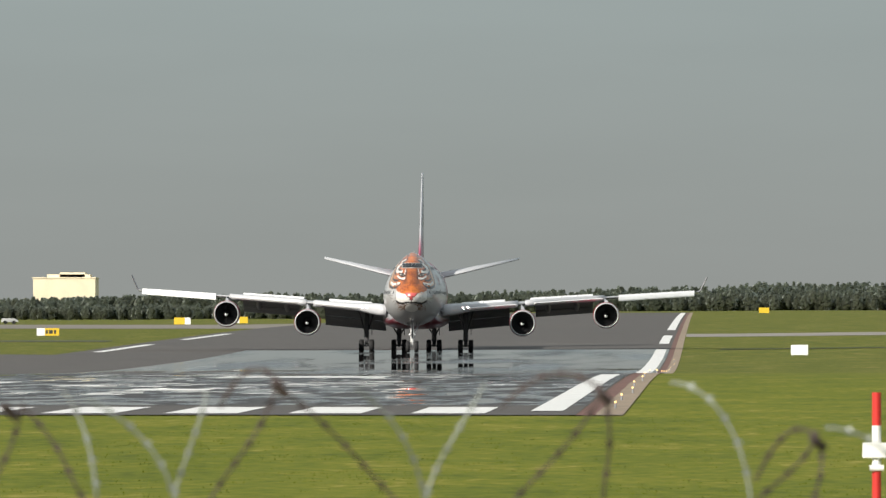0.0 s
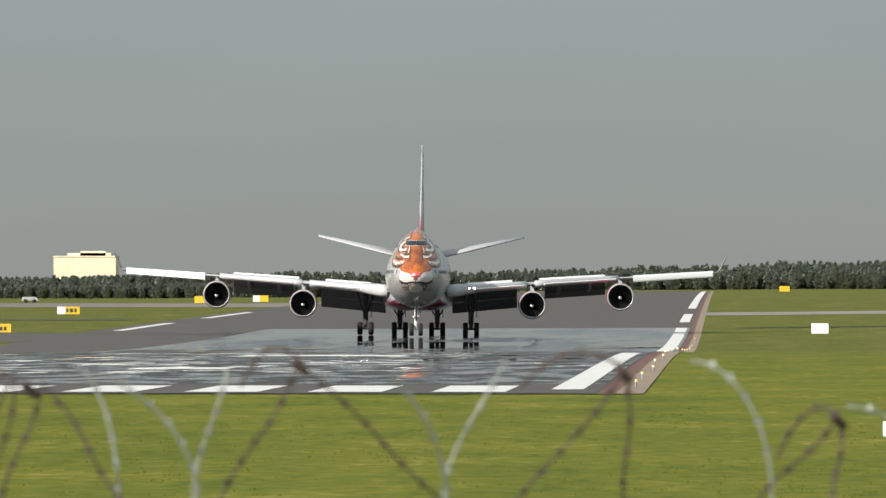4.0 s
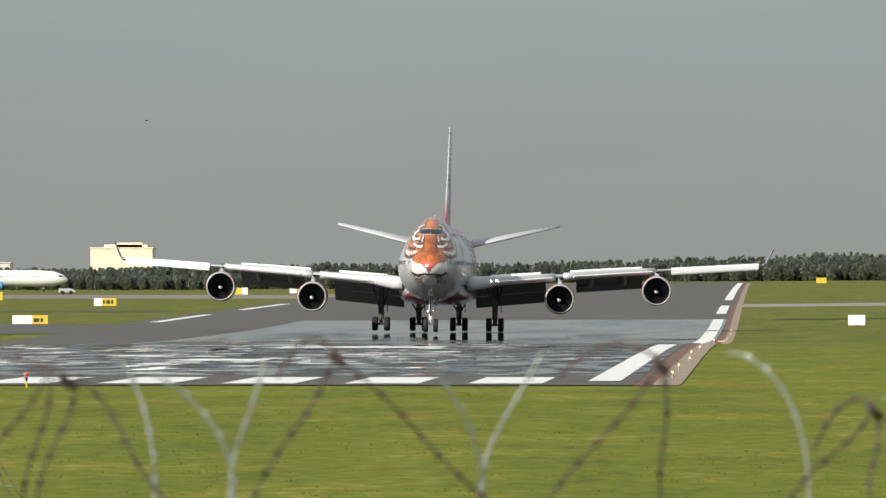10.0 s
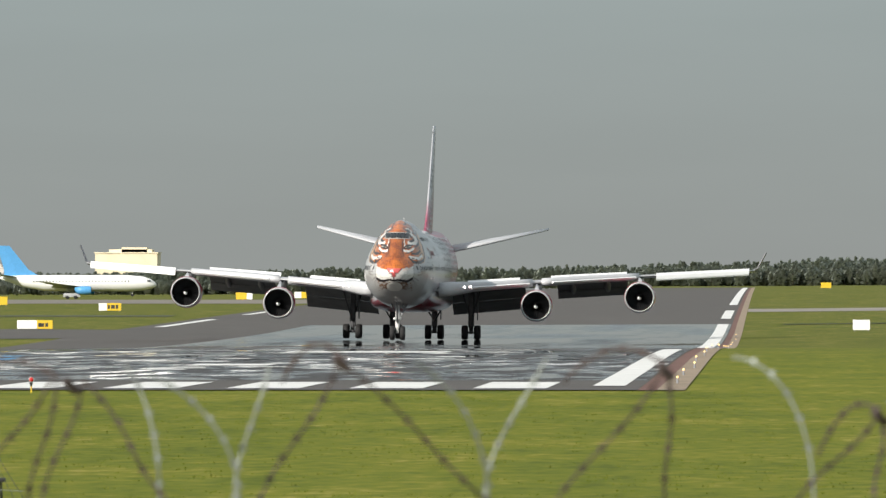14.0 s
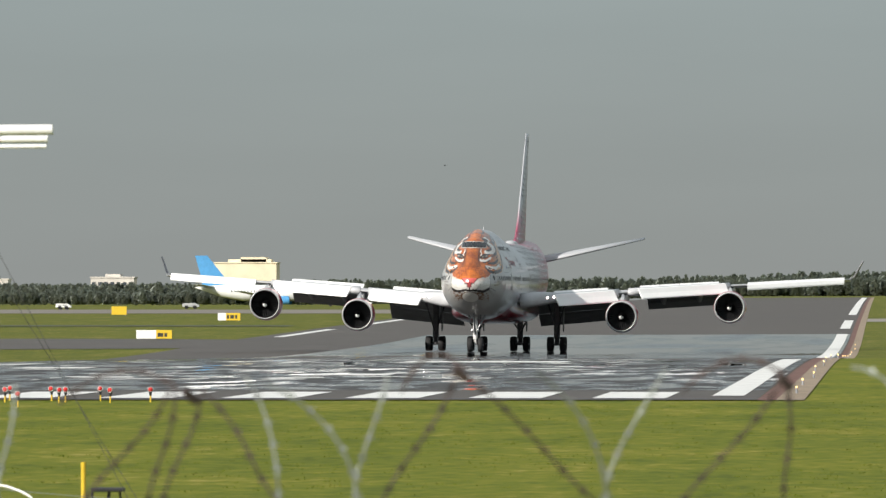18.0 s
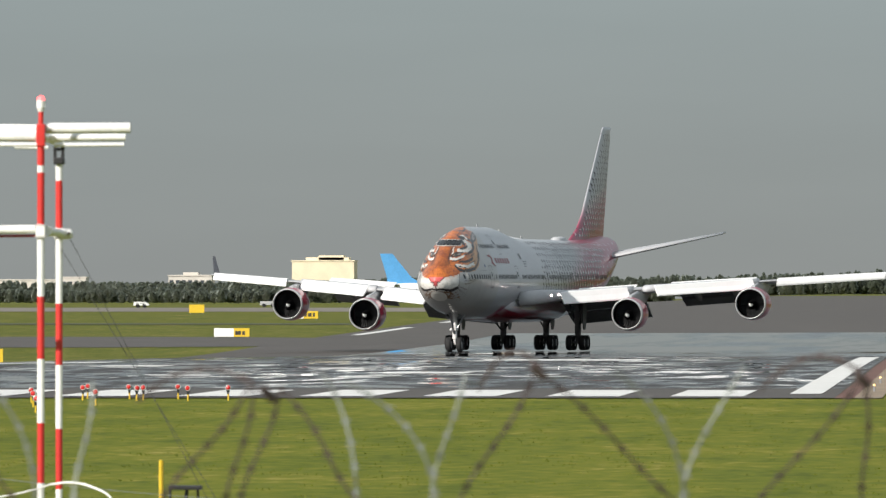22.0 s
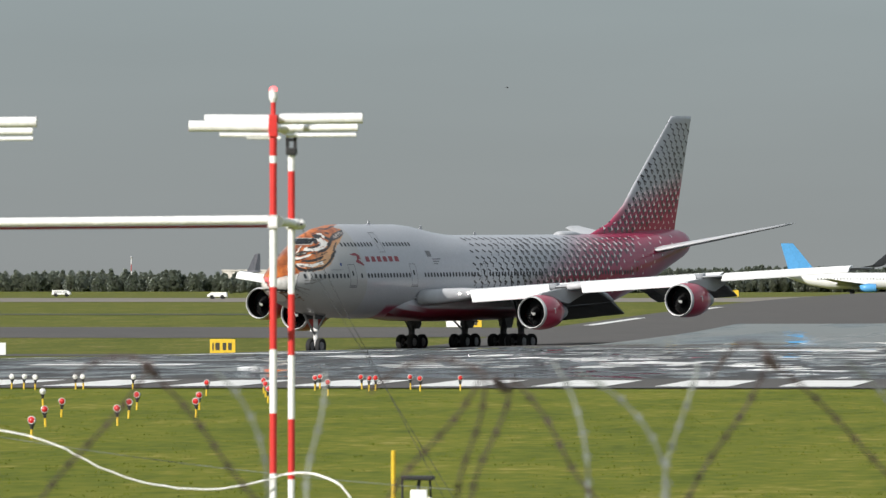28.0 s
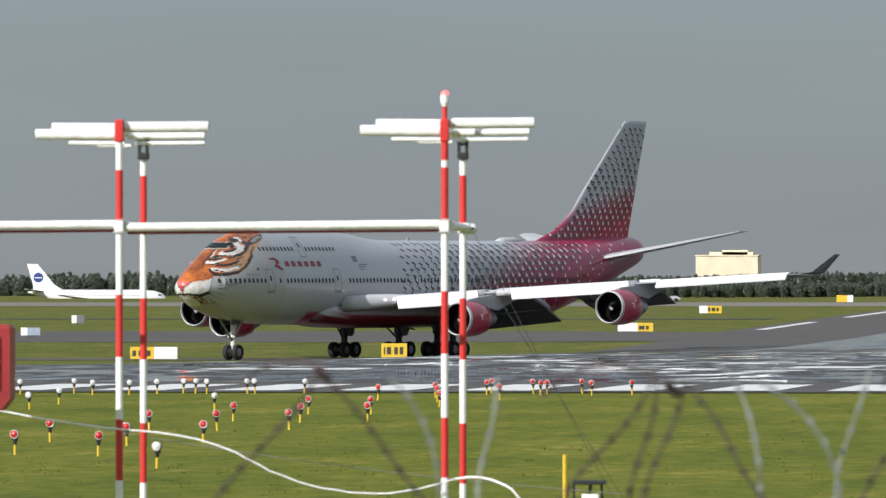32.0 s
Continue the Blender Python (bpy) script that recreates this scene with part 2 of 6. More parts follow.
def box(bm, x0, x1, y0, y1, z0, z1, bevel=0.0):
    r = bmesh.ops.create_cube(bm, size=1.0)
    for v in r["verts"]:
        v.co = Vector(((x0 + x1) / 2 + v.co.x * (x1 - x0), (y0 + y1) / 2 + v.co.y * (y1 - y0), (z0 + z1) / 2 + v.co.z * (z1 - z0)))
    if bevel:
        es = list({e for v in r["verts"] for e in v.link_edges})
        bmesh.ops.bevel(bm, geom=es, offset=bevel, segments=2, affect="EDGES", profile=0.6)


def rod(bm, a, b, r0, r1=None, seg=12, cap=True):
    """A round bar from a to b."""
    a, b = Vector(a), Vector(b)
    d = b - a
    q = d.to_track_quat("Z", "Y").to_matrix().to_4x4()
    m = Matrix.Translation((a + b) / 2) @ q
    bmesh.ops.create_cone(bm, cap_ends=cap, segments=seg, radius1=r0, radius2=r0 if r1 is None else r1, depth=d.length, matrix=m)


def lathe(bm, prof, axis=(0, 1, 0), centre=(0, 0, 0), seg=32, closed=False):
    """Turns (along, radius) pairs round an axis along y."""
    cx, cy, cz = centre
    rings = []
    for s, r in prof:
        rings.append([bm.verts.new((cx + r * math.sin(2 * math.pi * i / seg), cy + s, cz + r * math.cos(2 * math.pi * i / seg))) for i in range(seg)])
    for p, q in zip(rings, rings[1:]):
        for i in range(seg):
            j = (i + 1) % seg
            bm.faces.new((p[i], p[j], q[j], q[i]))
    return rings


def loft(bm, rings, cap=True):
    """Skins a row of closed rings of equal length."""
    vs = [[bm.verts.new(p) for p in r] for r in rings]
    n = len(vs[0])
    for p, q in zip(vs, vs[1:]):
        for i in range(n):
            j = (i + 1) % n
            bm.faces.new((p[i], p[j], q[j], q[i]))
    if cap:
        bm.faces.new(vs[0][::-1])
        bm.faces.new(vs[-1])
    bmesh.ops.recalc_face_normals(bm, faces=bm.faces)


# ---- lie of the land ----
MID_Y = np.array([-400, 0, 300, 400, 460, 600, 700, 780, 850, 914, 1001, 1080, 1300, 1700, 2100, 3200, 4900.0])
MID_Z = np.array([0, 0, 0, 0, -0.08, -0.78, -1.26, -1.4, -1.28, -1.1, -0.6, -0.1, 1.0, 2.7, 3.85, 5.2, 6.4])
LEFT_Z = np.array([0, 0, 0, -0.2, -0.55, -1.75, -2.4, -2.72, -2.25, -1.42, -0.9, -0.5, 0.7, 1.45, 1.65, 2.6, 3.4])


def smooth_curve(xs, zs, x):
    """Cubic through the knots, with slopes from the neighbours."""
    m = np.gradient(zs, xs)
    i = int(min(max(np.searchsorted(xs, x) - 1, 0), len(xs) - 2))
    h = xs[i + 1] - xs[i]
    t = (x - xs[i]) / h
    return ((2 * t ** 3 - 3 * t ** 2 + 1) * zs[i] + (t ** 3 - 2 * t ** 2 + t) * h * m[i]
            + (-2 * t ** 3 + 3 * t ** 2) * zs[i + 1] + (t ** 3 - t ** 2) * h * m[i + 1])


def ease(a, b, x):
    t = min(max((x - a) / (b - a), 0), 1)
    return t * t * (3 - 2 * t)


def ground_z(x, y):
    k = ease(-48, -88, x)
    mid, left = smooth_curve(MID_Y, MID_Z, y), smooth_curve(MID_Y, LEFT_Z, y)
    crown = -(0.276 + 0.0035 * min(max(-4 - x, 0), 40)) * ease(380, 700, y) * (1 - k) * (1 - ease(-3, 30, x))
    hollow = -3.0 * ease(2330, 2450, y) * (1 - ease(2700, 3000, y)) * ease(-150, -260, x)
    dip = -0.9 * ease(-34, -76, x) * ease(330, 440, y) * (1 - ease(520, 660, y))
    return mid * (1 - k) + left * k + crown + hollow + dip


XS = sorted(set([-4800, -3600, -2600, -1900, -1400, -1000, -760, -600, -500, -420, -340, -280, -240, -200, -170]
                + list(range(-150, 31, 6)) + [50, 80, 120, 180, 260, 380, 560, 800, 1200, 1800, 2600, 3600, 4800]))
YS = sorted(set([-4800, -3000, -1500, -700, -300, -100] + list(range(0, 400, 20)) + list(range(400, 1120, 8)) + list(range(1120, 1800, 20))
                + list(range(1800, 3000, 40)) + [3000, 3100, 3200, 3350, 3500, 3750, 4000, 4300, 4600, 4850]))


def sheet(name, x0, x1, y0, y1, lift, material, edge=None, parent=None, label=""):
    """A piece of surfacing draped on the land. edge(y): shifts both sides of it by metres."""
    xs = [x0] + [x for x in XS if x0 < x < x1] + [x1]
    ys = [y0] + [y for y in YS if y0 < y < y1] + [y1]
    verts, faces = [], []
    for y in ys:
        for x in xs:
            xx = x + (edge(x, y) if edge else 0)
            verts.append((xx, y, ground_z(xx, y) + lift))
    n = len(xs)
    for j in range(len(ys) - 1):
        for i in range(n - 1):
            a = j * n + i
            faces.append((a, a + 1, a + n + 1, a + n))
    return mesh_ob(name, verts, faces, material, parent, label, smooth=True)


def surface_material(name, stops, scales, rough, bump, weights=(0.5, 0.5), stretch=(1, 1, 1), spec=0.5, sharp=(0.35, 0.65)):
    """Ground material: two noises mixed through a colour ramp, with patches of other gloss."""
    m = bpy.data.materials.new(name)
    m.use_nodes = True
    n, k = m.node_tree.nodes, m.node_tree.links
    b = n["Principled BSDF"]
    b.inputs["Specular IOR Level"].default_value = spec
    co = n.new("ShaderNodeNewGeometry")
    mp = n.new("ShaderNodeMapping")
    mp.inputs["Scale"].default_value = stretch
    k.new(co.outputs["Position"], mp.inputs["Vector"])
    outs = []
    for s in scales:
        t = n.new("ShaderNodeTexNoise")
        t.inputs["Scale"].default_value = s
        t.inputs["Detail"].default_value = 6
        t.inputs["Roughness"].default_value = 0.6
        k.new(mp.outputs[0], t.inputs["Vector"])
        outs.append(t.outputs[0])
    a = n.new("ShaderNodeMath")
    a.operation = "MULTIPLY"
    a.inputs[1].default_value = weights[0]
    k.new(outs[0], a.inputs[0])
    c = n.new("ShaderNodeMath")
    c.operation = "MULTIPLY_ADD"
    c.inputs[1].default_value = weights[1]
    k.new(outs[1], c.inputs[0])
    k.new(a.outputs[0], c.inputs[2])
    r = n.new("ShaderNodeValToRGB")
    el = r.color_ramp.elements
    el[0].position, el[0].color = stops[0][0], (*stops[0][1], 1)
    el[1].position, el[1].color = stops[-1][0], (*stops[-1][1], 1)
    for p, col in stops[1:-1]:
        el.new(p).color = (*col, 1)
    k.new(c.outputs[0], r.inputs[0])
    k.new(r.outputs[0], b.inputs["Base Color"])
    rr = n.new("ShaderNodeMapRange")
    rr.inputs["From Min"].default_value, rr.inputs["From Max"].default_value = sharp
    rr.inputs["To Min"].default_value, rr.inputs["To Max"].default_value = rough
    k.new(outs[0], rr.inputs["Value"])
    k.new(rr.outputs[0], b.inputs["Roughness"])
    if bump:
        bp = n.new("ShaderNodeBump")
        bp.inputs["Strength"].default_value = bump[0]
        bp.inputs["Distance"].default_value = bump[1]
        k.new(outs[-1], bp.inputs["Height"])
        k.new(bp.outputs[0], b.inputs["Normal"])
    return m


GRASS = surface_material("meadow_grass", [(0.36, (0.064, 0.088, 0.009)), (0.46, (0.112, 0.134, 0.013)), (0.56, (0.160, 0.168, 0.020)), (0.66, (0.30, 0.25, 0.07))],
                         (0.25, 2.2, 9.0), (0.85, 0.95), (0.4, 0.10), (0.45, 0.55), stretch=(1, 0.32, 1), spec=0.1)
ASPHALT = surface_material("dry_asphalt", [(0.3, (0.062, 0.058, 0.055)), (0.5, (0.091, 0.084, 0.078)), (0.7, (0.126, 0.116, 0.106))],
                           (0.05, 0.6, 6.0), (0.75, 0.9), (0.6, 0.03), stretch=(0.4, 1, 1), spec=0.25)
# Dark glossy asphalt that stands in for the heat mirage's reflections
MIRAGE = surface_material("mirage_gloss", [(0.3, (0.008, 0.009, 0.010)), (0.5, (0.018, 0.018, 0.020)), (0.7, (0.046, 0.044, 0.042))],
                       (0.16, 0.5, 0.9), (0.0, 0.8), (0.008, 0.02), stretch=(1.5, 0.2, 1), spec=0.5, sharp=(0.47, 0.56))

MIRAGE_PATCHY = surface_material("mirage_gloss_patchy", [(0.3, (0.020, 0.020, 0.021)), (0.5, (0.044, 0.043, 0.043)), (0.7, (0.085, 0.082, 0.078))],
                        (0.13, 0.6, 1.3), (0.01, 0.75), (0.012, 0.02), stretch=(4.0, 0.7, 1), spec=0.3, sharp=(0.44, 0.56))

# Distance haze put into the grass colour: a duller, bluer tint beyond 330 m
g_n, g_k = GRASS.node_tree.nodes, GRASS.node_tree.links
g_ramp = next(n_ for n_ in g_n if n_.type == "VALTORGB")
g_pos, g_sep, g_map, g_haze = g_n.new("ShaderNodeNewGeometry"), g_n.new("ShaderNodeSeparateXYZ"), g_n.new("ShaderNodeMapRange"), g_n.new("ShaderNodeMix")
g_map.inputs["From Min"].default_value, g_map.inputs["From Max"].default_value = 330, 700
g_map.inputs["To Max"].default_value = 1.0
g_haze.data_type, g_haze.blend_type = "RGBA", "MULTIPLY"
g_haze.inputs["B"].default_value = (0.86, 0.83, 1.35, 1)
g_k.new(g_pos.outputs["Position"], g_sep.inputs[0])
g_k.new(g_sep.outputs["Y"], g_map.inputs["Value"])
g_k.new(g_map.outputs[0], g_haze.inputs["Factor"])
g_k.new(g_ramp.outputs[0], g_haze.inputs["A"])
g_k.new(g_haze.outputs["Result"], g_n["Principled BSDF"].inputs["Base Color"])
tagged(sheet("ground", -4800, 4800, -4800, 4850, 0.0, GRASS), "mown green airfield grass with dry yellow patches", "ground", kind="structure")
RW_L, RW_R = -66.0, -3.6


tagged(sheet("runway", RW_L - 2.5, RW_R, 256, 2250, 0.03, ASPHALT), "long grey asphalt runway, worn and patchy", "runway", kind="structure")
# Added glossy sheets that imitate the mirage over the runway
tagged(sheet("runway_damp_surface", RW_L - 2.4, RW_R - 0.1, 284, 440, 0.034, MIRAGE_PATCHY), "patchy glossy dark asphalt imitating mirage near the runway's end", "runway", kind="structure")
tagged(sheet("runway_wet_surface", RW_L - 2.4, RW_R - 0.1, 440, 640, 0.036, MIRAGE), "dark glossy stretch of runway imitating a mirage of the sky", "runway", kind="structure")
# The mirage's even mirror zone, imitated by a smoother gloss
MIRAGE_EVEN = surface_material("mirage_gloss_even", [(0.3, (0.011, 0.011, 0.012)), (0.5, (0.021, 0.020, 0.021)), (0.7, (0.038, 0.036, 0.034))],
                           (0.1, 0.4, 0.9), (0.01, 0.22), (0.004, 0.02), stretch=(1.0, 0.1, 1), spec=0.5, sharp=(0.45, 0.65))
tagged(sheet("runway_flooded_surface", -51.0, RW_R - 0.1, 640, 1010, 0.036, MIRAGE_EVEN), "evenly glossy runway imitating mirage, reflecting wheels and sky", "runway", kind="structure")
tagged(sheet("taxiway_apron", -420, RW_L - 2.5, 262, 488, 0.03, MIRAGE), "glossy dark asphalt imitating mirage beside the runway end", "taxiway", kind="structure")
tagged(sheet("taxiway_exit", -420, RW_L - 2.5, 742, 776, 0.03, ASPHALT), "grey asphalt of the runway exit", "taxiway", kind="structure")
tagged(sheet("taxiway_middle", -420, RW_L - 2.5, 880, 955, 0.03, ASPHALT), "grey taxiway joining the runway", "taxiway", kind="structure")
tagged(sheet("taxiway_far", -900, RW_L - 2.5, 1390, 1640, 0.03, mat("brownish_concrete", (0.20, 0.175, 0.15), 0.8, vary=0.12, scale=0.02, fine=0.5)),
       "brownish far taxiway concrete", "taxiway", kind="structure")
tagged(sheet("service_road", -2.2, 700, 1185, 1245, 0.03, M["road"]), "pale service road across the grass", "road", kind="structure")
tagged(sheet("shoulder_inner", RW_R, -3.05, 256, 2250, 0.022, M["shoulder_red"]), "reddish-brown runway shoulder strip", "shoulder", kind="structure")
tagged(sheet("shoulder_outer", -3.05, -2.25, 256, 2250, 0.026, M["shoulder"]), "beige gravel runway shoulder strip", "shoulder", kind="structure")
tagged(sheet("ditch", 2, 500, 1004, 1012, 0.05, mat("dark_sedge", (0.03, 0.045, 0.012), 0.9, vary=0.3, scale=0.5)), "dark line of tall sedge in a ditch", "ditch", kind="structure")
tagged(sheet("ditch_west", -600, RW_L - 8, 1120, 1136, 0.05, mat("grey_drain", (0.07, 0.08, 0.05), 0.9, vary=0.3, scale=0.5)), "grey-green drain across the grass", "ditch", kind="structure")

# painted markings
markings = empty("runway_markings", label="worn white painted runway markings", category="marking", kind="structure")


def stripe(name, x0, x1, y0, y1, parent=markings, lift=0.045):
    sheet(name, x0, x1, y0, y1, lift, M["paint_line"], parent=parent)


for i in range(16):
    xc = -7.3 - 3.55 * i
    stripe("threshold_bar", xc - 1.06, xc + 1.06, 259, 277)
stripe("edge_line", -5.05, -4.1, 266, 452)
for y0, y1 in ((690, 1010), (1075, 1210), (1330, 2180)):
    stripe("edge_line", -5.2, -4.0, y0, y1)
for y0, y1 in ((985, 1080), (1150, 1260)):
    stripe("edge_line_far", RW_L - 0.6, RW_L + 0.6, y0, y1)
for x0, x1, y0, y1 in ((-22.4, -14.7, 415, 428), (-21.7, -18.6, 338, 346), (-46, -38, 400, 410), (-60, -49, 385, 400), (-43, -37, 330, 336), (-36, -33, 372, 380), (-75, -58, 440, 470)):
    stripe("touchdown_mark", x0, x1, y0, y1)
random.seed(4)
vs_, fs_ = [], []
for n_, xa, xb, ya, yb in ((95, -30.5, -21.0, 318, 450), (80, -18.5, -11.5, 325, 455), (40, -48, -33, 330, 440), (30, -62, -48, 345, 450)):
    for i in range(n_):
        y = random.uniform(ya, yb)
        x = random.uniform(xa, xb)
        w, ln = random.uniform(0.12, 1.0) ** 1.4, random.uniform(0.8, 3.2)
        b_ = len(vs_)
        skew = random.uniform(-0.3, 0.3)
        for px, py in ((x - w, y), (x - w * 0.3, y - ln * 0.3), (x + w + skew, y), (x + w * 0.8, y + ln), (x - w * 0.6 + skew, y + ln * 0.8)):
            vs_.append((px, py, ground_z(px, py) + 0.046))
        fs_.append(tuple(range(b_, b_ + 5)))
tagged(mesh_ob("worn_paint_flecks", vs_, fs_, M["paint_line"], markings, "small scattered white flecks"), kind="stuff")


# ---- standing grass on the near field ----
def tufts(n, y0, y1, size, seed):
    rnd = random.Random(seed)
    vs, fs = [], []
    for _ in range(n):
        y = y0 + (y1 - y0) * rnd.random() ** 1.15
        x = y * rnd.uniform(-0.158, 0.03)
        if noise.noise((x * 0.25, y * 0.12, 1.7 * seed)) < rnd.uniform(-0.45, 0.35):
            continue
        z = ground_z(x, y)
        for k in range(5):
            a = rnd.uniform(0, 3.14)
            h, w = size * rnd.uniform(0.5, 1.35), 0.010 + 0.014 * rnd.random()
            ox, oy = rnd.uniform(-0.14, 0.14), rnd.uniform(-0.14, 0.14)
            lx, ly = rnd.uniform(-0.6, 0.6) * h, rnd.uniform(-0.6, 0.6) * h
            c, s_ = math.cos(a) * w, math.sin(a) * w
            b_ = len(vs)
            vs.extend([(x + ox - c, y + oy - s_, z), (x + ox + c, y + oy + s_, z), (x + ox + lx, y + oy + ly, z + h)])
            fs.append((b_, b_ + 1, b_ + 2))
    return vs, fs


for n_, size_, seed_, matl_, lab_ in ((4500, 0.020, 51, mat("grass_blades", (0.150, 0.176, 0.024), 0.85, vary=0.15, scale=0.3, fine=3, second=(0.105, 0.135, 0.015), spec=0.05), "mown green grass tufts"),
                                      (900, 0.030, 52, mat("dry_blades", (0.185, 0.195, 0.045), 0.85, vary=0.25, scale=0.3, fine=3, second=(0.14, 0.165, 0.028), spec=0.05), "dry straw-coloured grass tufts")):
    v_, f_ = tufts(n_, 108, 256, size_, seed_)
    leafy(matl_, 0.5, (0.20, 0.235, 0.035))
    tagged(mesh_ob("grass", v_, f_, matl_), lab_, "grass", kind="stuff")


# ---- the airliner ----
# local axes: x to its left wing, y aft, z up; the origin lies on the ground 32 m behind the nose
A0 = 32.0
FA = [0, 0.12, 0.35, 0.8, 1.5, 2.4, 3.3, 4.3, 5.5, 7, 9, 11, 13, 20, 22, 24, 26, 28, 30, 40, 50, 54, 58, 62, 66, 68, 69, 69.4, 69.6]
FT = [5.72, 6.05, 6.38, 6.82, 7.32, 7.88, 8.42, 9.0, 9.58, 10.05, 10.33, 10.42, 10.4, 10.38, 10.25, 9.98, 9.68, 9.5, 9.44, 9.44, 9.44, 9.46, 9.55, 9.7, 9.85, 9.82, 9.62, 9.35, 8.9]
FB = [5.62, 5.2, 4.9, 4.58, 4.2, 3.82, 3.5, 3.22, 2.96, 2.75, 2.58, 2.48, 2.42, 2.4, 2.4, 2.4, 2.4, 2.4, 2.4, 2.42, 2.6, 3.05, 4.05, 5.2, 6.5, 7.1, 7.45, 7.75, 8.1]
FW = [0.06, 0.45, 0.8, 1.22, 1.64, 2.02, 2.34, 2.6, 2.84, 3.02, 3.16, 3.23, 3.25, 3.25, 3.25, 3.25, 3.25, 3.25, 3.25, 3.25, 3.25, 3.15, 2.85, 2.4, 1.85, 1.45, 1.1, 0.75, 0.3]


def hull(a):
    return np.interp(a, FA, FT), np.interp(a, FA, FB), np.interp(a, FA, FW)


def skin_point(a, th, off=0.0):
    """A point of the fuselage: th = 0 at the crown, 90 at the left side, 180 at the keel."""
    zt, zb, w = hull(a)
    zc = min(zb + w, (zt + zb) / 2) if a > 3 else zb + 0.42 * (zt - zb)
    s, c = math.sin(radians(th)), math.cos(radians(th))
    x = w * s
    if c > 0:
        k = 1 - ease(21, 28, a)
        x = w * ((1 - k) * s + k * math.copysign((1 - min(c, 1.0) ** 1.5) ** 0.64, s))
    z = zc + (zt - zc) * c if c > 0 else zc + (zc - zb) * c
    if off:
        nx, nz = s, c
        x, z = x + nx * off, z + nz * off
    return Vector((x, a - A0 - 0.45 * (1 - ease(30, 50, a)), z))


def shade(c, k):
    return tuple(v * k for v in c)


def in_poly(u, v, poly):
    inside = False
    for (x1, y1), (x2, y2) in zip(poly, poly[1:] + poly[:1]):
        if (y1 > v) != (y2 > v) and u < (x2 - x1) * (v - y1) / (y2 - y1) + x1:
            inside = not inside
    return inside


def near_line(u, v, pts, w0, w1):
    """Whether (u, v) lies on a brush stroke that goes from width w0 to w1."""
    n = len(pts) - 1
    for i in range(n):
        ax, ay = pts[i]
        bx, by = pts[i + 1]
        dx, dy = bx - ax, by - ay
        t = max(0, min(1, ((u - ax) * dx + (v - ay) * dy) / (dx * dx + dy * dy)))
        w = w0 + (w1 - w0) * (i + t) / n
        if (u - ax - t * dx) ** 2 + (v - ay - t * dy) ** 2 < w * w:
            return True
    return False


ORANGE, DEEP, FUR, INK, PINK = (0.56, 0.16, 0.030), (0.15, 0.03, 0.012), (0.70, 0.68, 0.64), (0.022, 0.017, 0.017), (0.55, 0.10, 0.10)
SKIN = (0.43, 0.435, 0.46)
# the painted head is laid out by the way round from the nose's centre line, and the height, in metres
HEAD = [(-1, 4.82), (1.0, 4.8), (1.95, 4.86), (3.05, 5.12), (3.35, 5.6), (3.45, 6.0), (3.55, 6.45), (4.9, 6.42), (6.56, 6.58), (7.2, 7.05), (7.2, 7.35), (6.3, 8.3), (6.0, 8.95), (5.6, 9.6), (4.2, 10.0), (2.1, 10.15), (-1, 11)]
WHITE_STROKES = [([(1.15, 8.56), (1.3, 8.1), (1.33, 7.58), (2.2, 7.55), (3.3, 7.82)], 0.07, 0.11),
                 ([(1.95, 8.36), (3.0, 8.28), (4.3, 8.32), (4.5, 8.7), (3.8, 8.85), (2.9, 9.1), (2.2, 9.3)], 0.14, 0.12),
                 ([(3.4, 8.68), (4.0, 8.66)], 0.22, 0.18), ([(2.5, 7.08), (3.7, 6.94), (4.9, 6.93), (5.6, 7.22)], 0.10, 0.18), ([(5.0, 7.05), (6.1, 7.1)], 0.12, 0.05),
                 ([(1.6, 9.62), (2.6, 9.46), (3.4, 9.25)], 0.08, 0.07), ([(3.55, 6.4), (3.45, 5.9)], 0.04, 0.04), ([(1.6, 7.97), (2.6, 7.97)], 0.08, 0.08)]
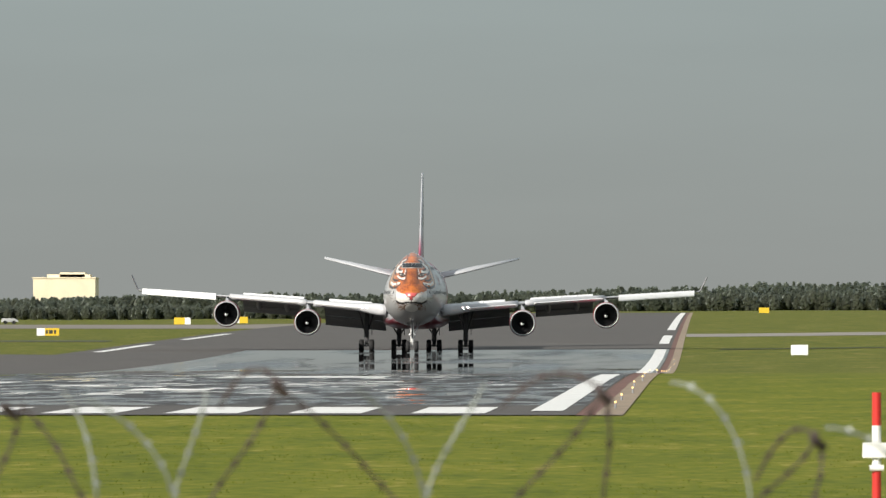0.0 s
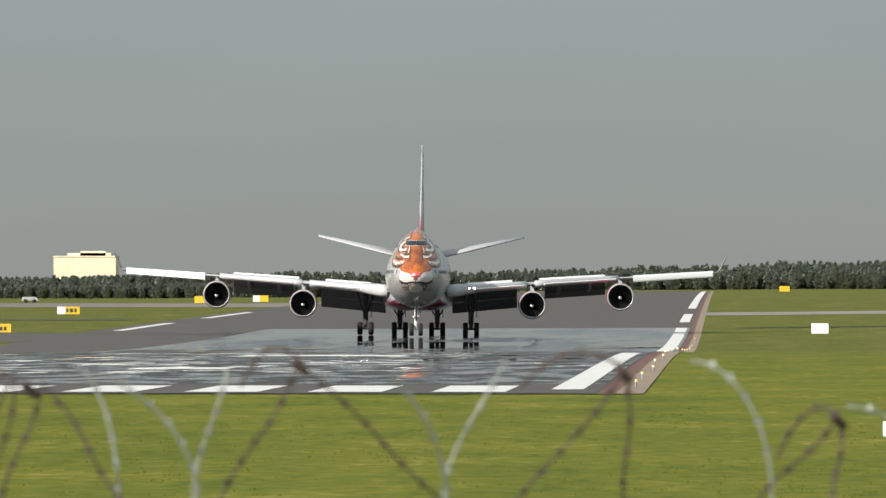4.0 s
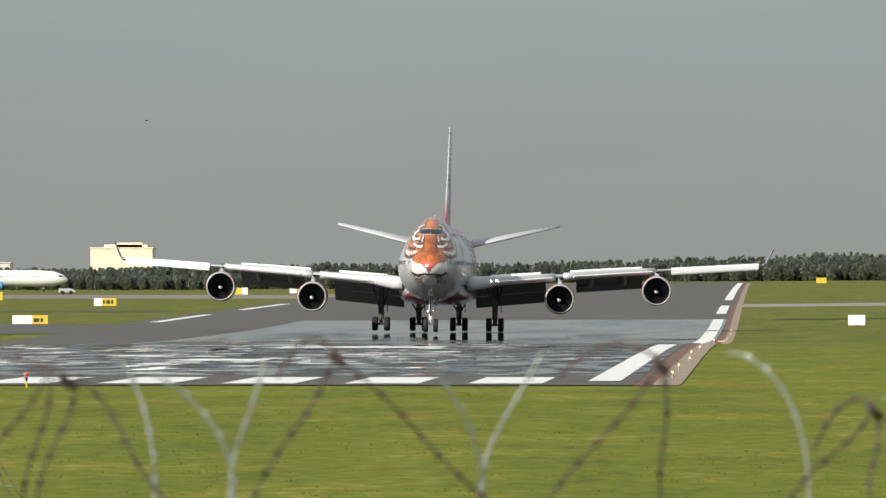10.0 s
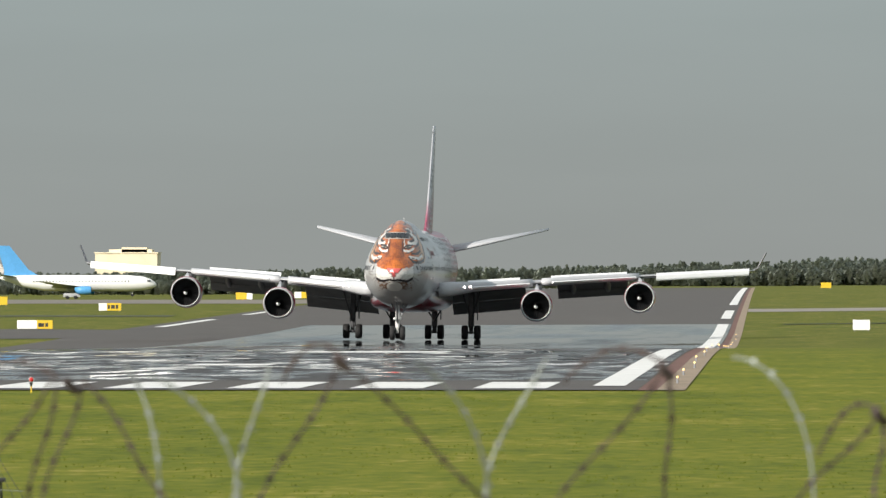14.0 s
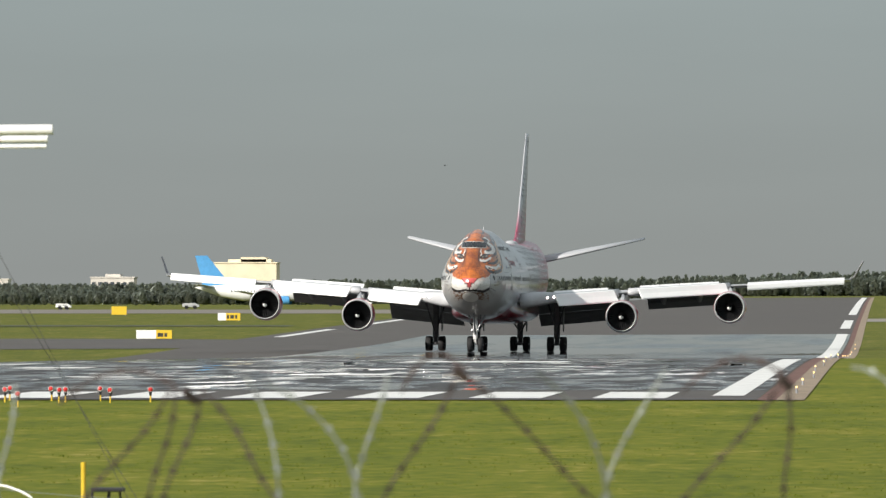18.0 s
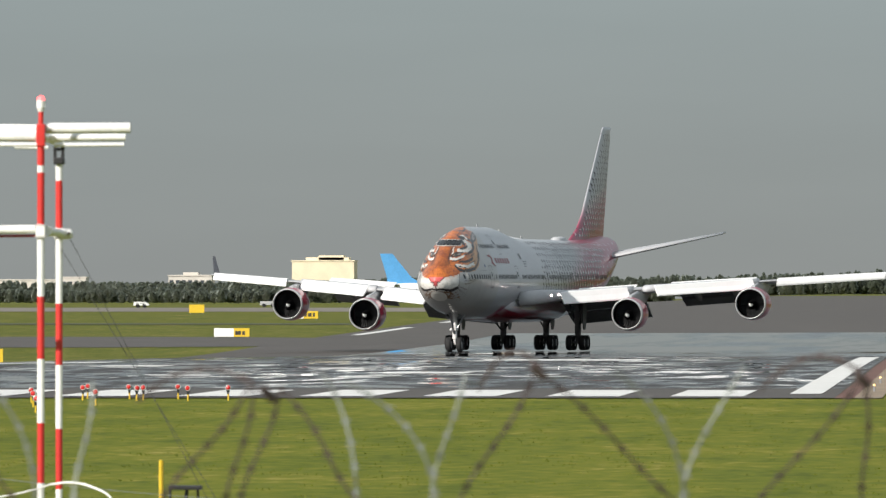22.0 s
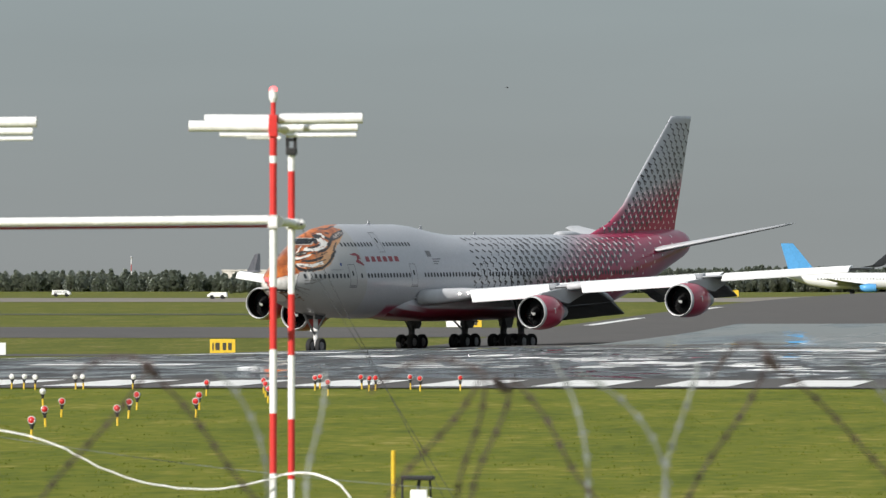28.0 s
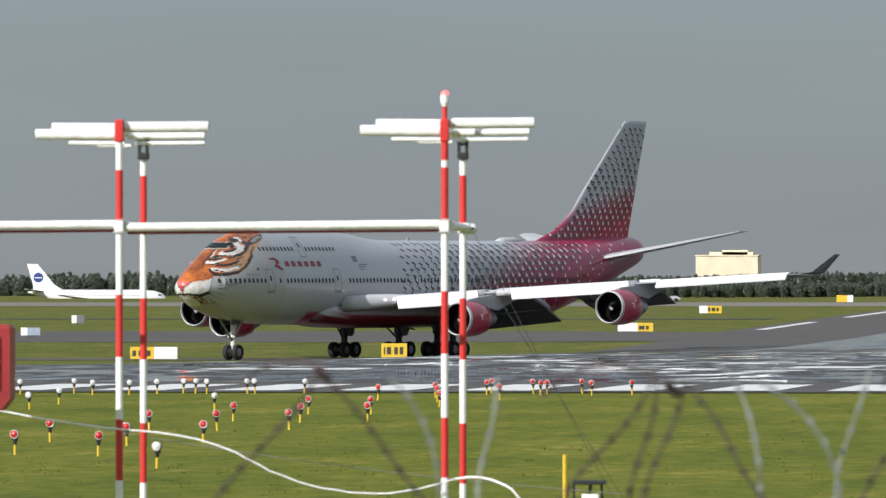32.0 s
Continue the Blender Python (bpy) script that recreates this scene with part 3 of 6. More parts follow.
INK_STROKES = [([(1.34, 9.51), (2.5, 9.32)], 0.08, 0.15), ([(1.7, 9.23), (2.9, 8.82)], 0.08, 0.12), ([(2.3, 8.46), (2.9, 8.5), (3.4, 8.62)], 0.07, 0.16),
               ([(4.1, 8.1), (4.95, 8.28), (4.9, 8.6), (4.6, 8.92)], 0.13, 0.23), ([(1.2, 7.85), (1.75, 8.12), (2.4, 8.1), (3.0, 8.14)], 0.08, 0.07), ([(1.25, 7.8), (1.9, 7.8), (2.7, 7.93)], 0.07, 0.07),
               ([(0.9, 8.4), (0.95, 8.0), (1.08, 7.6)], 0.08, 0.07), ([(2.9, 7.33), (4.2, 7.35), (5.2, 7.58)], 0.08, 0.17), ([(1.6, 7.36), (2.4, 7.42), (3.1, 7.6)], 0.04, 0.07),
               ([(4.5, 6.56), (5.15, 6.6), (6.4, 6.78), (6.85, 7.33), (6.4, 8.0)], 0.13, 0.21), ([(2.4, 7.0), (3.4, 6.64), (4.35, 6.54)], 0.07, 0.14), ([(5.0, 7.2), (5.9, 7.4)], 0.06, 0.08),
               ([(0.0, 4.94), (0.45, 4.98), (1.2, 4.9), (1.95, 4.88), (3.05, 5.12)], 0.08, 0.12), ([(5.6, 8.9), (5.8, 8.5), (6.1, 8.25)], 0.07, 0.11),
               ([(3.2, 9.35), (3.9, 9.15), (4.6, 9.1)], 0.05, 0.10), ([(3.3, 7.95), (3.9, 7.98)], 0.06, 0.04), ([(4.8, 7.85), (5.4, 8.05)], 0.07, 0.04),
               ([(2.6, 9.7), (3.3, 9.62)], 0.07, 0.04), ([(3.0, 7.0), (4.4, 6.78)], 0.03, 0.03), ([(3.5, 6.35), (3.42, 5.6), (3.1, 5.15)], 0.02, 0.04), ([(1.0, 7.5), (1.5, 7.1), (1.9, 6.95)], 0.03, 0.02)]
WHISKERS = [[(4.5, 5.7), (6.0, 5.75), (7.7, 5.92)], [(4.4, 5.4), (5.6, 5.5), (7.0, 5.78)], [(3.4, 5.2), (4.3, 5.0), (4.9, 4.9)], [(3.1, 5.05), (3.8, 4.8), (4.2, 4.5)], [(3.0, 5.0), (3.5, 4.7), (3.7, 4.3)]]


def round_from_nose(a, ax, z):
    """How far round the skin a point lies from the centre line of the nose at its height."""
    if z > 5.67:
        return ax + a - float(np.interp(z, FT[:13], FA[:13]))
    return ax + a - float(np.interp(-z, [-v for v in FB[:13]], FA[:13]))


def tiger(a, x, z):
    """Colour of the painted head at a point of the nose."""
    ax = abs(x)
    q = round_from_nose(a, ax, z)
    n = noise.noise((a * 1.3, x * 1.3, z * 1.3))
    n2 = noise.noise((a * 5, x * 5, z * 5))
    n3 = noise.noise((a * 2.2, x * 2.2, z * 9))
    qj, zj = q + 0.08 * n2, z + 0.05 * n2
    for pts, w0, w1 in INK_STROKES:
        if near_line(qj, zj, pts, w0, w1):
            return INK
    if not in_poly(qj + 0.15 * n, zj, HEAD):
        for pts in WHISKERS:
            if near_line(qj, zj, pts, 0.05, 0.02):
                return (0.22, 0.20, 0.19)
        if (ax / 0.70) ** 2 + ((z - 4.38) / 0.42) ** 2 < 1 and a < 2.4:
            return (0.72, 0.70, 0.66)
        if q < 2.9 and 4.3 - 0.12 * q < z < 5.0 and n2 > -0.5 + 0.28 * q:
            k = 0.5 + 0.5 * n3
            return (0.26 - 0.12 * k, 0.15 - 0.08 * k, 0.085 - 0.05 * k)
        return (0.41, 0.405, 0.395)
    # the nose pad
    if 5.2 < z < 6.02 and ax < 0.10 + 0.80 * (z - 5.2) and a < 1.1:
        if ax > 0.02 + 0.77 * (z - 5.2) or (z < 5.62 and 0.14 < ax < 0.34):
            return shade(PINK, 0.15)
        return shade(PINK, 1 + 0.35 * n2 + 0.9 * (z - 5.6))
    if ax < 0.05 and z < 5.3 and a < 0.5:
        return INK
    # pale frames round the flight deck panes
    if 8.68 < z < 9.27 and q < 2.35 and a > 3.2:
        return (0.42, 0.40, 0.37) if z < 8.76 or z > 9.19 or ax < 0.06 or q > 2.15 else INK
    # muzzle
    top = float(np.interp(q, [0, 0.6, 1.9, 3.1, 3.5], [5.72, 5.9, 6.02, 6.2, 6.3]))
    if z < top + 0.16 * n3 and q < 3.6:
        spot = noise.noise((a * 14, x * 14, z * 14)) > 0.42
        warm = max(0.0, min(1.0, (z - top + 0.35) / 0.5)) * (n2 > 0)
        c = [FUR[i] * (1 - 0.5 * warm) + ORANGE[i] * 0.5 * warm for i in range(3)]
        return shade(c, 1 + 0.10 * n2 - 0.12 * (n3 > 0.2) - 0.3 * spot)
    # eye
    if ((q - 1.9) / 0.42) ** 2 + ((z - 7.96) / 0.13) ** 2 < 1:
        return (0.20, 0.19, 0.13) if ((q - 1.9) / 0.16) ** 2 + ((z - 7.97) / 0.10) ** 2 > 1 else INK
    for pts, w0, w1 in WHITE_STROKES:
        if near_line(qj, zj, pts, w0, w1):
            return shade(FUR, 1 + 0.12 * n2)
    if z > 9.55 and 1.0 < q < 3.6 and abs(math.sin(x * 3.4 + 0.8 * n)) > 0.95:
        return INK
    # the ear at the back of the head
    ear = ((q - 4.8) / 0.85) ** 2 + ((z - 9.5) / 0.48) ** 2
    if ear < 1:
        return shade(INK, 2) if ear > 0.35 or n2 > 0.1 else (0.40, 0.34, 0.30)
    n4 = noise.noise((a * 3.5, x * 11, z * 3.5))
    mix = min(1, max(0, 0.5 + 0.65 * n + 0.55 * n3 + 0.5 * n4))
    side = ease(3.2, 6.0, q)
    base = [ORANGE[i] * (1 - 0.8 * mix) + DEEP[i] * 0.8 * mix for i in range(3)]
    if 7.0 < z < 8.7 and ax < 0.8:
        k = 0.78 + 0.3 * n3 - 0.25 * ease(0.25, 0.65, ax)
        base = [c * k for c in base]
    return tuple(base[i] * (1 - 0.6 * side) + (0.60, 0.40, 0.20)[i] * 0.6 * side for i in range(3))


def aft_paint(a, x, z):
    """Ground colour of the fuselage behind the head: grey-white that turns red towards the tail and under the belly."""
    k = ease(36.5, 45.5, a - 2.6 * (z - 6.0))
    if a > 15:
        k = max(k, ease(3.5, 3.3, z - 0.01 * (a - 15)) * ease(13, 15, a))
    red = (0.33, 0.007, 0.058)
    return tuple(SKIN[i] * (1 - k) + red[i] * k for i in range(3))


def skin(name, a_list, th_list, colour, material, parent, label=""):
    verts, faces, cols = [], [], []
    for a in a_list:
        for th in th_list:
            p = skin_point(a, th)
            verts.append(p)
            cols.append(colour(a, p.x, p.z))
    n = len(th_list)
    for j in range(len(a_list) - 1):
        for i in range(n):
            i2 = (i + 1) % n
            faces.append((j * n + i, j * n + i2, (j + 1) * n + i2, (j + 1) * n + i))
    ob = mesh_ob(name, verts, faces, material, parent, label, smooth=True)
    layer = ob.data.color_attributes.new("paint", "FLOAT_COLOR", "POINT")
    layer.data.foreach_set("color", np.array([(*c, 1.0) for c in cols], dtype=np.float32).ravel())
    return ob


plane = empty("airliner", label="white four-engined jumbo airliner with a tiger-head nose and red tail", category="airplane")
nose_a = list(np.concatenate([np.linspace(0.0, 1.0, 22), np.linspace(1.06, 10.5, 160)]))
skin("nose", nose_a, list(np.linspace(0, 360, 320, endpoint=False)), tiger, M["tiger"], plane, "nose painted with an orange tiger's head")
skin("fuselage", list(np.linspace(10.5, 68.0, 128)) + [68.5, 69.0, 69.2, 69.4, 69.5, 69.6], list(np.linspace(0, 360, 64, endpoint=False)), aft_paint, M["livery"], plane, "grey-white skin turning red towards the tail")
bm = bmesh.new()
lathe(bm, [(69.5 - A0, 0.30), (69.8 - A0, 0.26), (69.8 - A0, 0.0)], centre=(0, 0, 8.5), seg=20)
part("tail_cone_outlet", bm, M["dark"], plane, "dark outlet in the tail cone")


def foil(le, te, zl, thick, camber=0.0, n=14):
    """Closed profile from leading to trailing edge in the y-z plane, as (y, z) pairs."""
    up, dn = [], []
    for i in range(n + 1):
        t = (1 - math.cos(math.pi * i / n)) / 2
        h = thick * 2.6 * (0.2969 * math.sqrt(t) - 0.126 * t - 0.3516 * t * t + 0.2843 * t ** 3 - 0.1036 * t ** 4)
        y = le + (te - le) * t
        up.append((y, zl + h * 0.62 + camber * t))
        dn.append((y, zl - h * 0.38 + camber * t))
    return up + dn[::-1][1:-1]


# wing stations: span, leading edge, trailing edge, height, thickness
WS = [(2.2, 17.6, 37.6, 4.0, 2.7), (3.4, 18.8, 37.9, 4.15, 2.5), (4.4, 20.7, 38.2, 4.28, 2.4), (5.5, 22.0, 38.6, 4.4, 2.3), (11.7, 27.75, 40.3, 4.92, 1.85), (16.5, 31.95, 42.2, 5.3, 1.5), (21.2, 36.0, 44.4, 5.62, 1.2), (26.5, 40.3, 46.7, 5.98, 0.9), (31.5, 44.3, 48.4, 6.3, 0.55)]


def station(s):
    c = np.array(WS).T
    return [float(np.interp(s, c[0], c[i])) for i in range(1, 5)]


LE_FLAPS = []


def wing(side):
    sg = side
    bm = bmesh.new()
    rings = []
    for s in (2.2, 3.4, 4.4, 5.5, 8, 11.7, 14, 16.5, 19, 21.2, 24, 26.5, 29, 31.5):
        le, te, z, th = station(s)
        # the fixed wing box; flaps hang behind it
        rings.append([(sg * s, y - A0, zz) for y, zz in foil(le, te - 0.18 * (te - le), z, th, -0.15)])
    loft(bm, rings)
    w = part("wing", bm, M["wing"], plane, "swept grey wing", smooth=True)
    # outboard leading-edge flap, swung out and down in front of the wing
    bm = bmesh.new()
    rings = []
    for s in np.linspace(22.45, 31.0, 6):
        le, te, z, th = station(s)
        k_ = 0.75 + 0.25 * th / 1.5
        sec = ((0.42, 0.27), (0.05, 0.23), (-0.28, 0.0), (-0.5, -0.36), (-0.49, -0.5), (-0.4, -0.49), (-0.15, -0.12), (0.42, 0.18))
        rings.append([(sg * s, le - A0 + y, z + zz * k_) for y, zz in sec])
    loft(bm, rings)
    part("leading_edge_flap", bm, M["slat"], w, "bright white lowered leading-edge flap")
    # inner ones, hinged at the leading edge: they swing out late in the roll
    for s0, s1, low, out in ((5.9, 10.9, 0.78, 0.62), (13.0, 20.5, 0.66, 0.55)):
        ends = []
        for s in (s0, s1):
            le, te, z, th = station(s)
            ends.append(Vector((sg * s, le - A0 + 0.02, z)))
        a_, b_ = ends if sg > 0 else ends[::-1]
        ax = (b_ - a_).normalized()
        up = Vector((0, 0, 1))
        aft = up.cross(ax).normalized()
        up = ax.cross(aft)
        home = Matrix((ax, aft, up)).transposed().to_4x4()
        home.translation = (a_ + b_) / 2
        half = (b_ - a_).length / 2
        bm = bmesh.new()
        sec = ((0.14, 0.30), (-0.08, 0.24), (-out * 0.5, -low * 0.25), (-out, -low * 0.85), (-out, -low), (-out + 0.09, -low), (-out * 0.45, -low * 0.5), (0.10, 0.10))
        loft(bm, [[(xx, y, zz) for y, zz in sec] for xx in np.linspace(-half, half, 4)])
        f_ = part("leading_edge_flap", bm, M["slat"], w, "white hinged leading-edge flap")
        f_.matrix_basis = home
        LE_FLAPS.append((f_, home))
        # fixed rounded nose of the wing behind them
        bm = bmesh.new()
        rings = []
        for s in np.linspace(s0 - (2.8 if s0 < 8 else 0.9), s1 + 0.4, 9):
            le, te, z, th = station(s)
            sec = ((0.8, 0.36), (0.3, 0.30), (0.0, 0.16), (-0.1, -0.04), (-0.02, -0.22), (0.25, -0.32), (0.8, -0.36))
            fat = (0.7 + 0.2 * th) * (1.55 - 0.55 * ease(4.4, 6.4, s))
            rings.append([(sg * s, le - A0 + y - 0.12 * (1 - ease(4.4, 6.4, s)), z + zz * fat) for y, zz in sec])
        loft(bm, rings)
        part("wing_nose", bm, M["skin"], w, "rounded pale grey leading edge", smooth=True)
    # flaps in two panels each
    for s0, s1, drop in ((3.5, 10.3, 1.3), (13.2, 19.6, 0.88)):
        for k_, (y0, y1, z0, z1) in enumerate(((0.74, 0.92, -0.18, -0.9), (0.93, 1.08, -0.95, -1.75))):
            bm = bmesh.new()
            rings = []
            for s in (s0, s1):
                le, te, z, th = station(s)
                c = te - le
                ya, yb = le + y0 * c, le + y1 * c
                za, zb = z + z0 * drop, z + z1 * drop
                rings.append([(sg * s, ya - A0, za + 0.12), (sg * s, yb - A0, zb), (sg * s, yb - A0, zb - 0.06), (sg * s, ya - A0 + 0.1, za - 0.22), (sg * s, ya - A0 - 0.15, za - 0.05)])
            loft(bm, rings)
            part("flap", bm, M["flap"], w, "lowered dark grey flap panel")
    # raised spoilers
    for s0, s1, n in ((5.0, 9.8, 2), (12.6, 19.6, 4)):
        for i in range(n):
            sa, sb = s0 + (s1 - s0) * i / n + 0.015, s0 + (s1 - s0) * (i + 1) / n - 0.015
            bm = bmesh.new()
            rings = []
            for s in (sa, sb):
                le, te, z, th = station(s)
                c = te - le
                y0 = le + 0.70 * c
                z0 = z + 0.16 * th - 0.1
                rings.append([(sg * s, y0 - A0, z0), (sg * s, y0 - A0 + 0.06, z0 + 0.08), (sg * s, y0 - A0 + 1.1, z0 + 0.42), (sg * s, y0 - A0 + 1.15, z0 + 0.36)])
            loft(bm, rings)
            part("spoiler", bm, M["slat"], w, "raised white spoiler")
    # flap track fairings
    for s in (6.2, 9.3, 14.6, 17.8):
        le, te, z, th = station(s)
        bm = bmesh.new()
        lathe(bm, [(-2.6, 0.02), (-2.0, 0.22), (-0.8, 0.34), (0.6, 0.3), (1.8, 0.05)], centre=(0, 0, 0), seg=12)
        for v in bm.verts:
            v.co = Vector((sg * s + v.co.x, te - A0 - 0.6 + v.co.y, z - 0.72 - 0.22 * v.co.y * 0.9 + v.co.z * 1.5))
        part("flap_fairing", bm, M["under"], w, smooth=True)
    # winglet
    bm = bmesh.new()
    rings = []
    for k_, (s, le, te, z) in enumerate(((31.4, 45.2, 48.4, 6.34), (31.75, 46.5, 48.7, 6.5), (32.5, 49.0, 49.95, 8.0))):
        t = 0.13 - 0.03 * k_
        rings.append([(sg * s, le - A0, z), (sg * (s + t), (le + te) / 2 - A0, z - 0.02), (sg * s, te - A0, z), (sg * (s - t), (le + te) / 2 - A0, z + 0.05)])
    loft(bm, rings)
    part("winglet", bm, M["winglet"], w, "upturned winglet, its grey darkened for shade")
    # landing lamps in the wing root
    for s in (5.3, 5.84):
        le, te, z, th = station(s)
        bm = bmesh.new()
        bmesh.ops.create_uvsphere(bm, u_segments=12, v_segments=8, radius=0.085, matrix=Matrix.Translation((sg * s, le - A0 - 0.16, z + 0.05)))
        part("landing_lamp", bm, M["lamp_glow"], w, "lit landing lamp")
    return w


wing(1)
wing(-1)

# wing root fairing
bm = bmesh.new()
rings = []
for a, w, zb in ((14.5, 1.9, 2.9), (17, 2.6, 2.42), (20, 3.15, 2.15), (26, 3.6, 2.05), (34, 3.7, 2.05), (38, 3.3, 2.2), (41.5, 2.3, 2.7)):
    ring = []
    for i in range(48):
        th = 2 * math.pi * i / 48
        ring.append((w * math.copysign(abs(math.sin(th)) ** 0.7, math.sin(th)), a - A0, zb + 1.2 + 1.2 * math.copysign(abs(math.cos(th)) ** 0.8, math.cos(th))))
    rings.append(ring)
loft(bm, rings)
fairing = part("wing_root_fairing", bm, M["livery"], plane, "wing root fairing, grey with a red underside darkened for shade", smooth=True)
# red belly paint, darkened: the shade under the fuselage is put into it
fairing.data.color_attributes.new("paint", "FLOAT_COLOR", "POINT").data.foreach_set("color", np.array([(*(SKIN if v.co.z > 3.15 else (0.18, 0.009, 0.022)), 1.0) for v in fairing.data.vertices], dtype=np.float32).ravel())


# engines
def engine(sg, s, inlet, zc):
    le, te, zw, th = station(s)
    e = empty("engine", pose(sg * s, inlet - A0, zc))
    e.parent = plane
    e["label"] = "turbofan in a red cowl"
    bm = bmesh.new()
    lathe(bm, [(0.30, 1.41), (0.9, 1.47), (1.8, 1.48), (2.7, 1.40), (3.45, 1.24), (3.5, 1.12), (3.2, 1.10)], seg=40)
    part("cowl", bm, M["cowl"], e, "dark red cowl", smooth=True)
    bm = bmesh.new()
    lathe(bm, [(0.31, 1.41), (0.14, 1.38), (0.02, 1.33), (0.0, 1.30), (0.06, 1.265), (0.22, 1.24)], seg=40)
    part("inlet_lip", bm, M["lip"], e, "polished metal inlet lip", smooth=True)
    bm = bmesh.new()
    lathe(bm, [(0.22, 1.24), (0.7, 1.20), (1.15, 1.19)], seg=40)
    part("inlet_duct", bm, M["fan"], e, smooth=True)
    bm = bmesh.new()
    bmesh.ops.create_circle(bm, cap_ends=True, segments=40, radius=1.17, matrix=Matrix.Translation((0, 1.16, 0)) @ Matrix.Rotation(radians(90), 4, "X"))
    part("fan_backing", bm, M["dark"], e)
    bm = bmesh.new()
    for i in range(30):
        t0 = 2 * math.pi * i / 30
        vs = []
        for r, tw in ((0.36, 0.0), (1.14, 0.10)):
            for dt, dy in ((-0.035, 0.06), (0.055, -0.06)):
                an = t0 + tw + dt * (1.15 / max(r, 0.6))
                vs.append(bm.verts.new((r * math.sin(an), 1.06 + dy, r * math.cos(an))))
        bm.faces.new((vs[0], vs[1], vs[3], vs[2]))
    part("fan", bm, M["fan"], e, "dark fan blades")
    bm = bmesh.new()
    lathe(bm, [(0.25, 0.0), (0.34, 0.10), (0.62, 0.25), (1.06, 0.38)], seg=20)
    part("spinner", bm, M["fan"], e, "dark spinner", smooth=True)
    bm = bmesh.new()
    rows_ = []
    for i in range(9):
        q = radians(150 + 26 * i)
        band = []
        for r in (0.02, 0.10 + 0.15 * math.sin(math.pi * (i + 1) / 10)):
            band.append(bm.verts.new((r * math.cos(q), float(np.interp(r, [0, 0.10, 0.25, 0.38], [0.25, 0.34, 0.56, 0.8])) - 0.06, r * math.sin(q))))
        rows_.append(band)
    for p_, q_ in zip(rows_, rows_[1:]):
        bm.faces.new((p_[0], p_[1], q_[1], q_[0]))
    part("spinner_mark", bm, M["slat"], e, "white swirl on the spinner")
    bm = bmesh.new()
    lathe(bm, [(3.3, 0.98), (3.9, 0.9), (4.9, 0.66), (5.3, 0.52), (5.2, 0.4), (6.1, 0.05)], seg=28)
    part("core_nozzle", bm, M["metal"], e, "dull metal core nozzle", smooth=True)
    # emblem on the outer side of the cowl
    for sd in (1, -1):
        bm = bmesh.new()
        for (y0, y1, z0, z1) in ((1.35, 1.75, 0.28, 0.36), (1.55, 1.68, -0.1, 0.28)):
            vs = []
            for y, z in ((y0, z0), (y1, z0), (y1, z1), (y0, z1)):
                vs.append(bm.verts.new((sd * (math.sqrt(1.478 ** 2 - z * z) + 0.012), y, z)))
            bm.faces.new(vs)
        part("cowl_emblem", bm, M["pale"], e, "small pale emblem")
    # pylon up to the wing
    bm = bmesh.new()
    dz, dy = zw - zc, le - inlet
    loft(bm, [[(-0.2, 1.0, 1.35), (0.2, 1.0, 1.35), (0.22, 3.3, 1.1), (0.22, 6.0, 0.7), (-0.22, 6.0, 0.7), (-0.22, 3.3, 1.1)],
              [(-0.16, 1.6, 1.62), (0.16, 1.6, 1.62), (0.22, dy + 0.6, dz - 0.05), (0.2, dy + 4.2, dz - 0.35), (-0.2, dy + 4.2, dz - 0.35), (-0.22, dy + 0.6, dz - 0.05)]])
    part("pylon", bm, M["wing"], e, "grey pylon")
    return e


for sg in (1, -1):
    engine(sg, 21.07, 31.43, 3.67)
    engine(sg, 11.84, 22.44, 2.78)

# tail surfaces
for sg in (1, -1):
    bm = bmesh.new()
    # trimmed nose down, so that the trailing edge rides higher
    loft(bm, [[(sg * s, y - A0, z + 0.09 * (y - le - 0.3 * (te - le))) for y, z in foil(le, te, zz, th)] for s, le, te, zz, th in ((0.9, 58.6, 67.4, 7.75, 2.4), (6.0, 63.4, 68.9, 8.9, 1.6), (11.2, 67.9, 70.3, 10.12, 0.8))])
    part("tailplane", bm, M["skin"], plane, "swept pale grey tailplane", smooth=True)
FIN = [(9.2, 52.4, 68.0, 2.6), (9.8, 54.2, 68.2, 2.5), (10.4, 56.3, 68.35, 2.45), (12.0, 58.9, 68.85, 2.1), (14.0, 61.0, 69.5, 1.8), (17.0, 64.35, 70.4, 1.35), (20.0, 67.72, 71.38, 0.95)]
verts, faces, cols = [], [], []
nz = 40
for j in range(nz):
    z = 9.2 + (20.0 - 9.2) * j / (nz - 1)
    c = np.array(FIN).T
    le, te, th = (float(np.interp(z, c[0], c[i])) for i in (1, 2, 3))
    ring = foil(le, te, 0, th, n=20)
    for y, h in ring:
        verts.append((h - 0.031 * th, y - A0, z))
        k = ease(14.1, 11.9, z - 0.22 * (y - 64.0))
        cols.append(tuple(SKIN[i] * (1 - k) + (0.33, 0.007, 0.058)[i] * k for i in range(3)))
n = len(ring)
for j in range(nz - 1):
    for i in range(n):
        faces.append((j * n + i, j * n + (i + 1) % n, (j + 1) * n + (i + 1) % n, (j + 1) * n + i))
faces.append(tuple((nz - 1) * n + i for i in range(n)))
fin = mesh_ob("fin", verts, faces, M["livery"], plane, "tall fin, white above and red at its foot", smooth=True)
fin.data.color_attributes.new("paint", "FLOAT_COLOR", "POINT").data.foreach_set("color", np.array([(*c, 1.0) for c in cols], dtype=np.float32).ravel())

# undercarriage
WHEELS = []


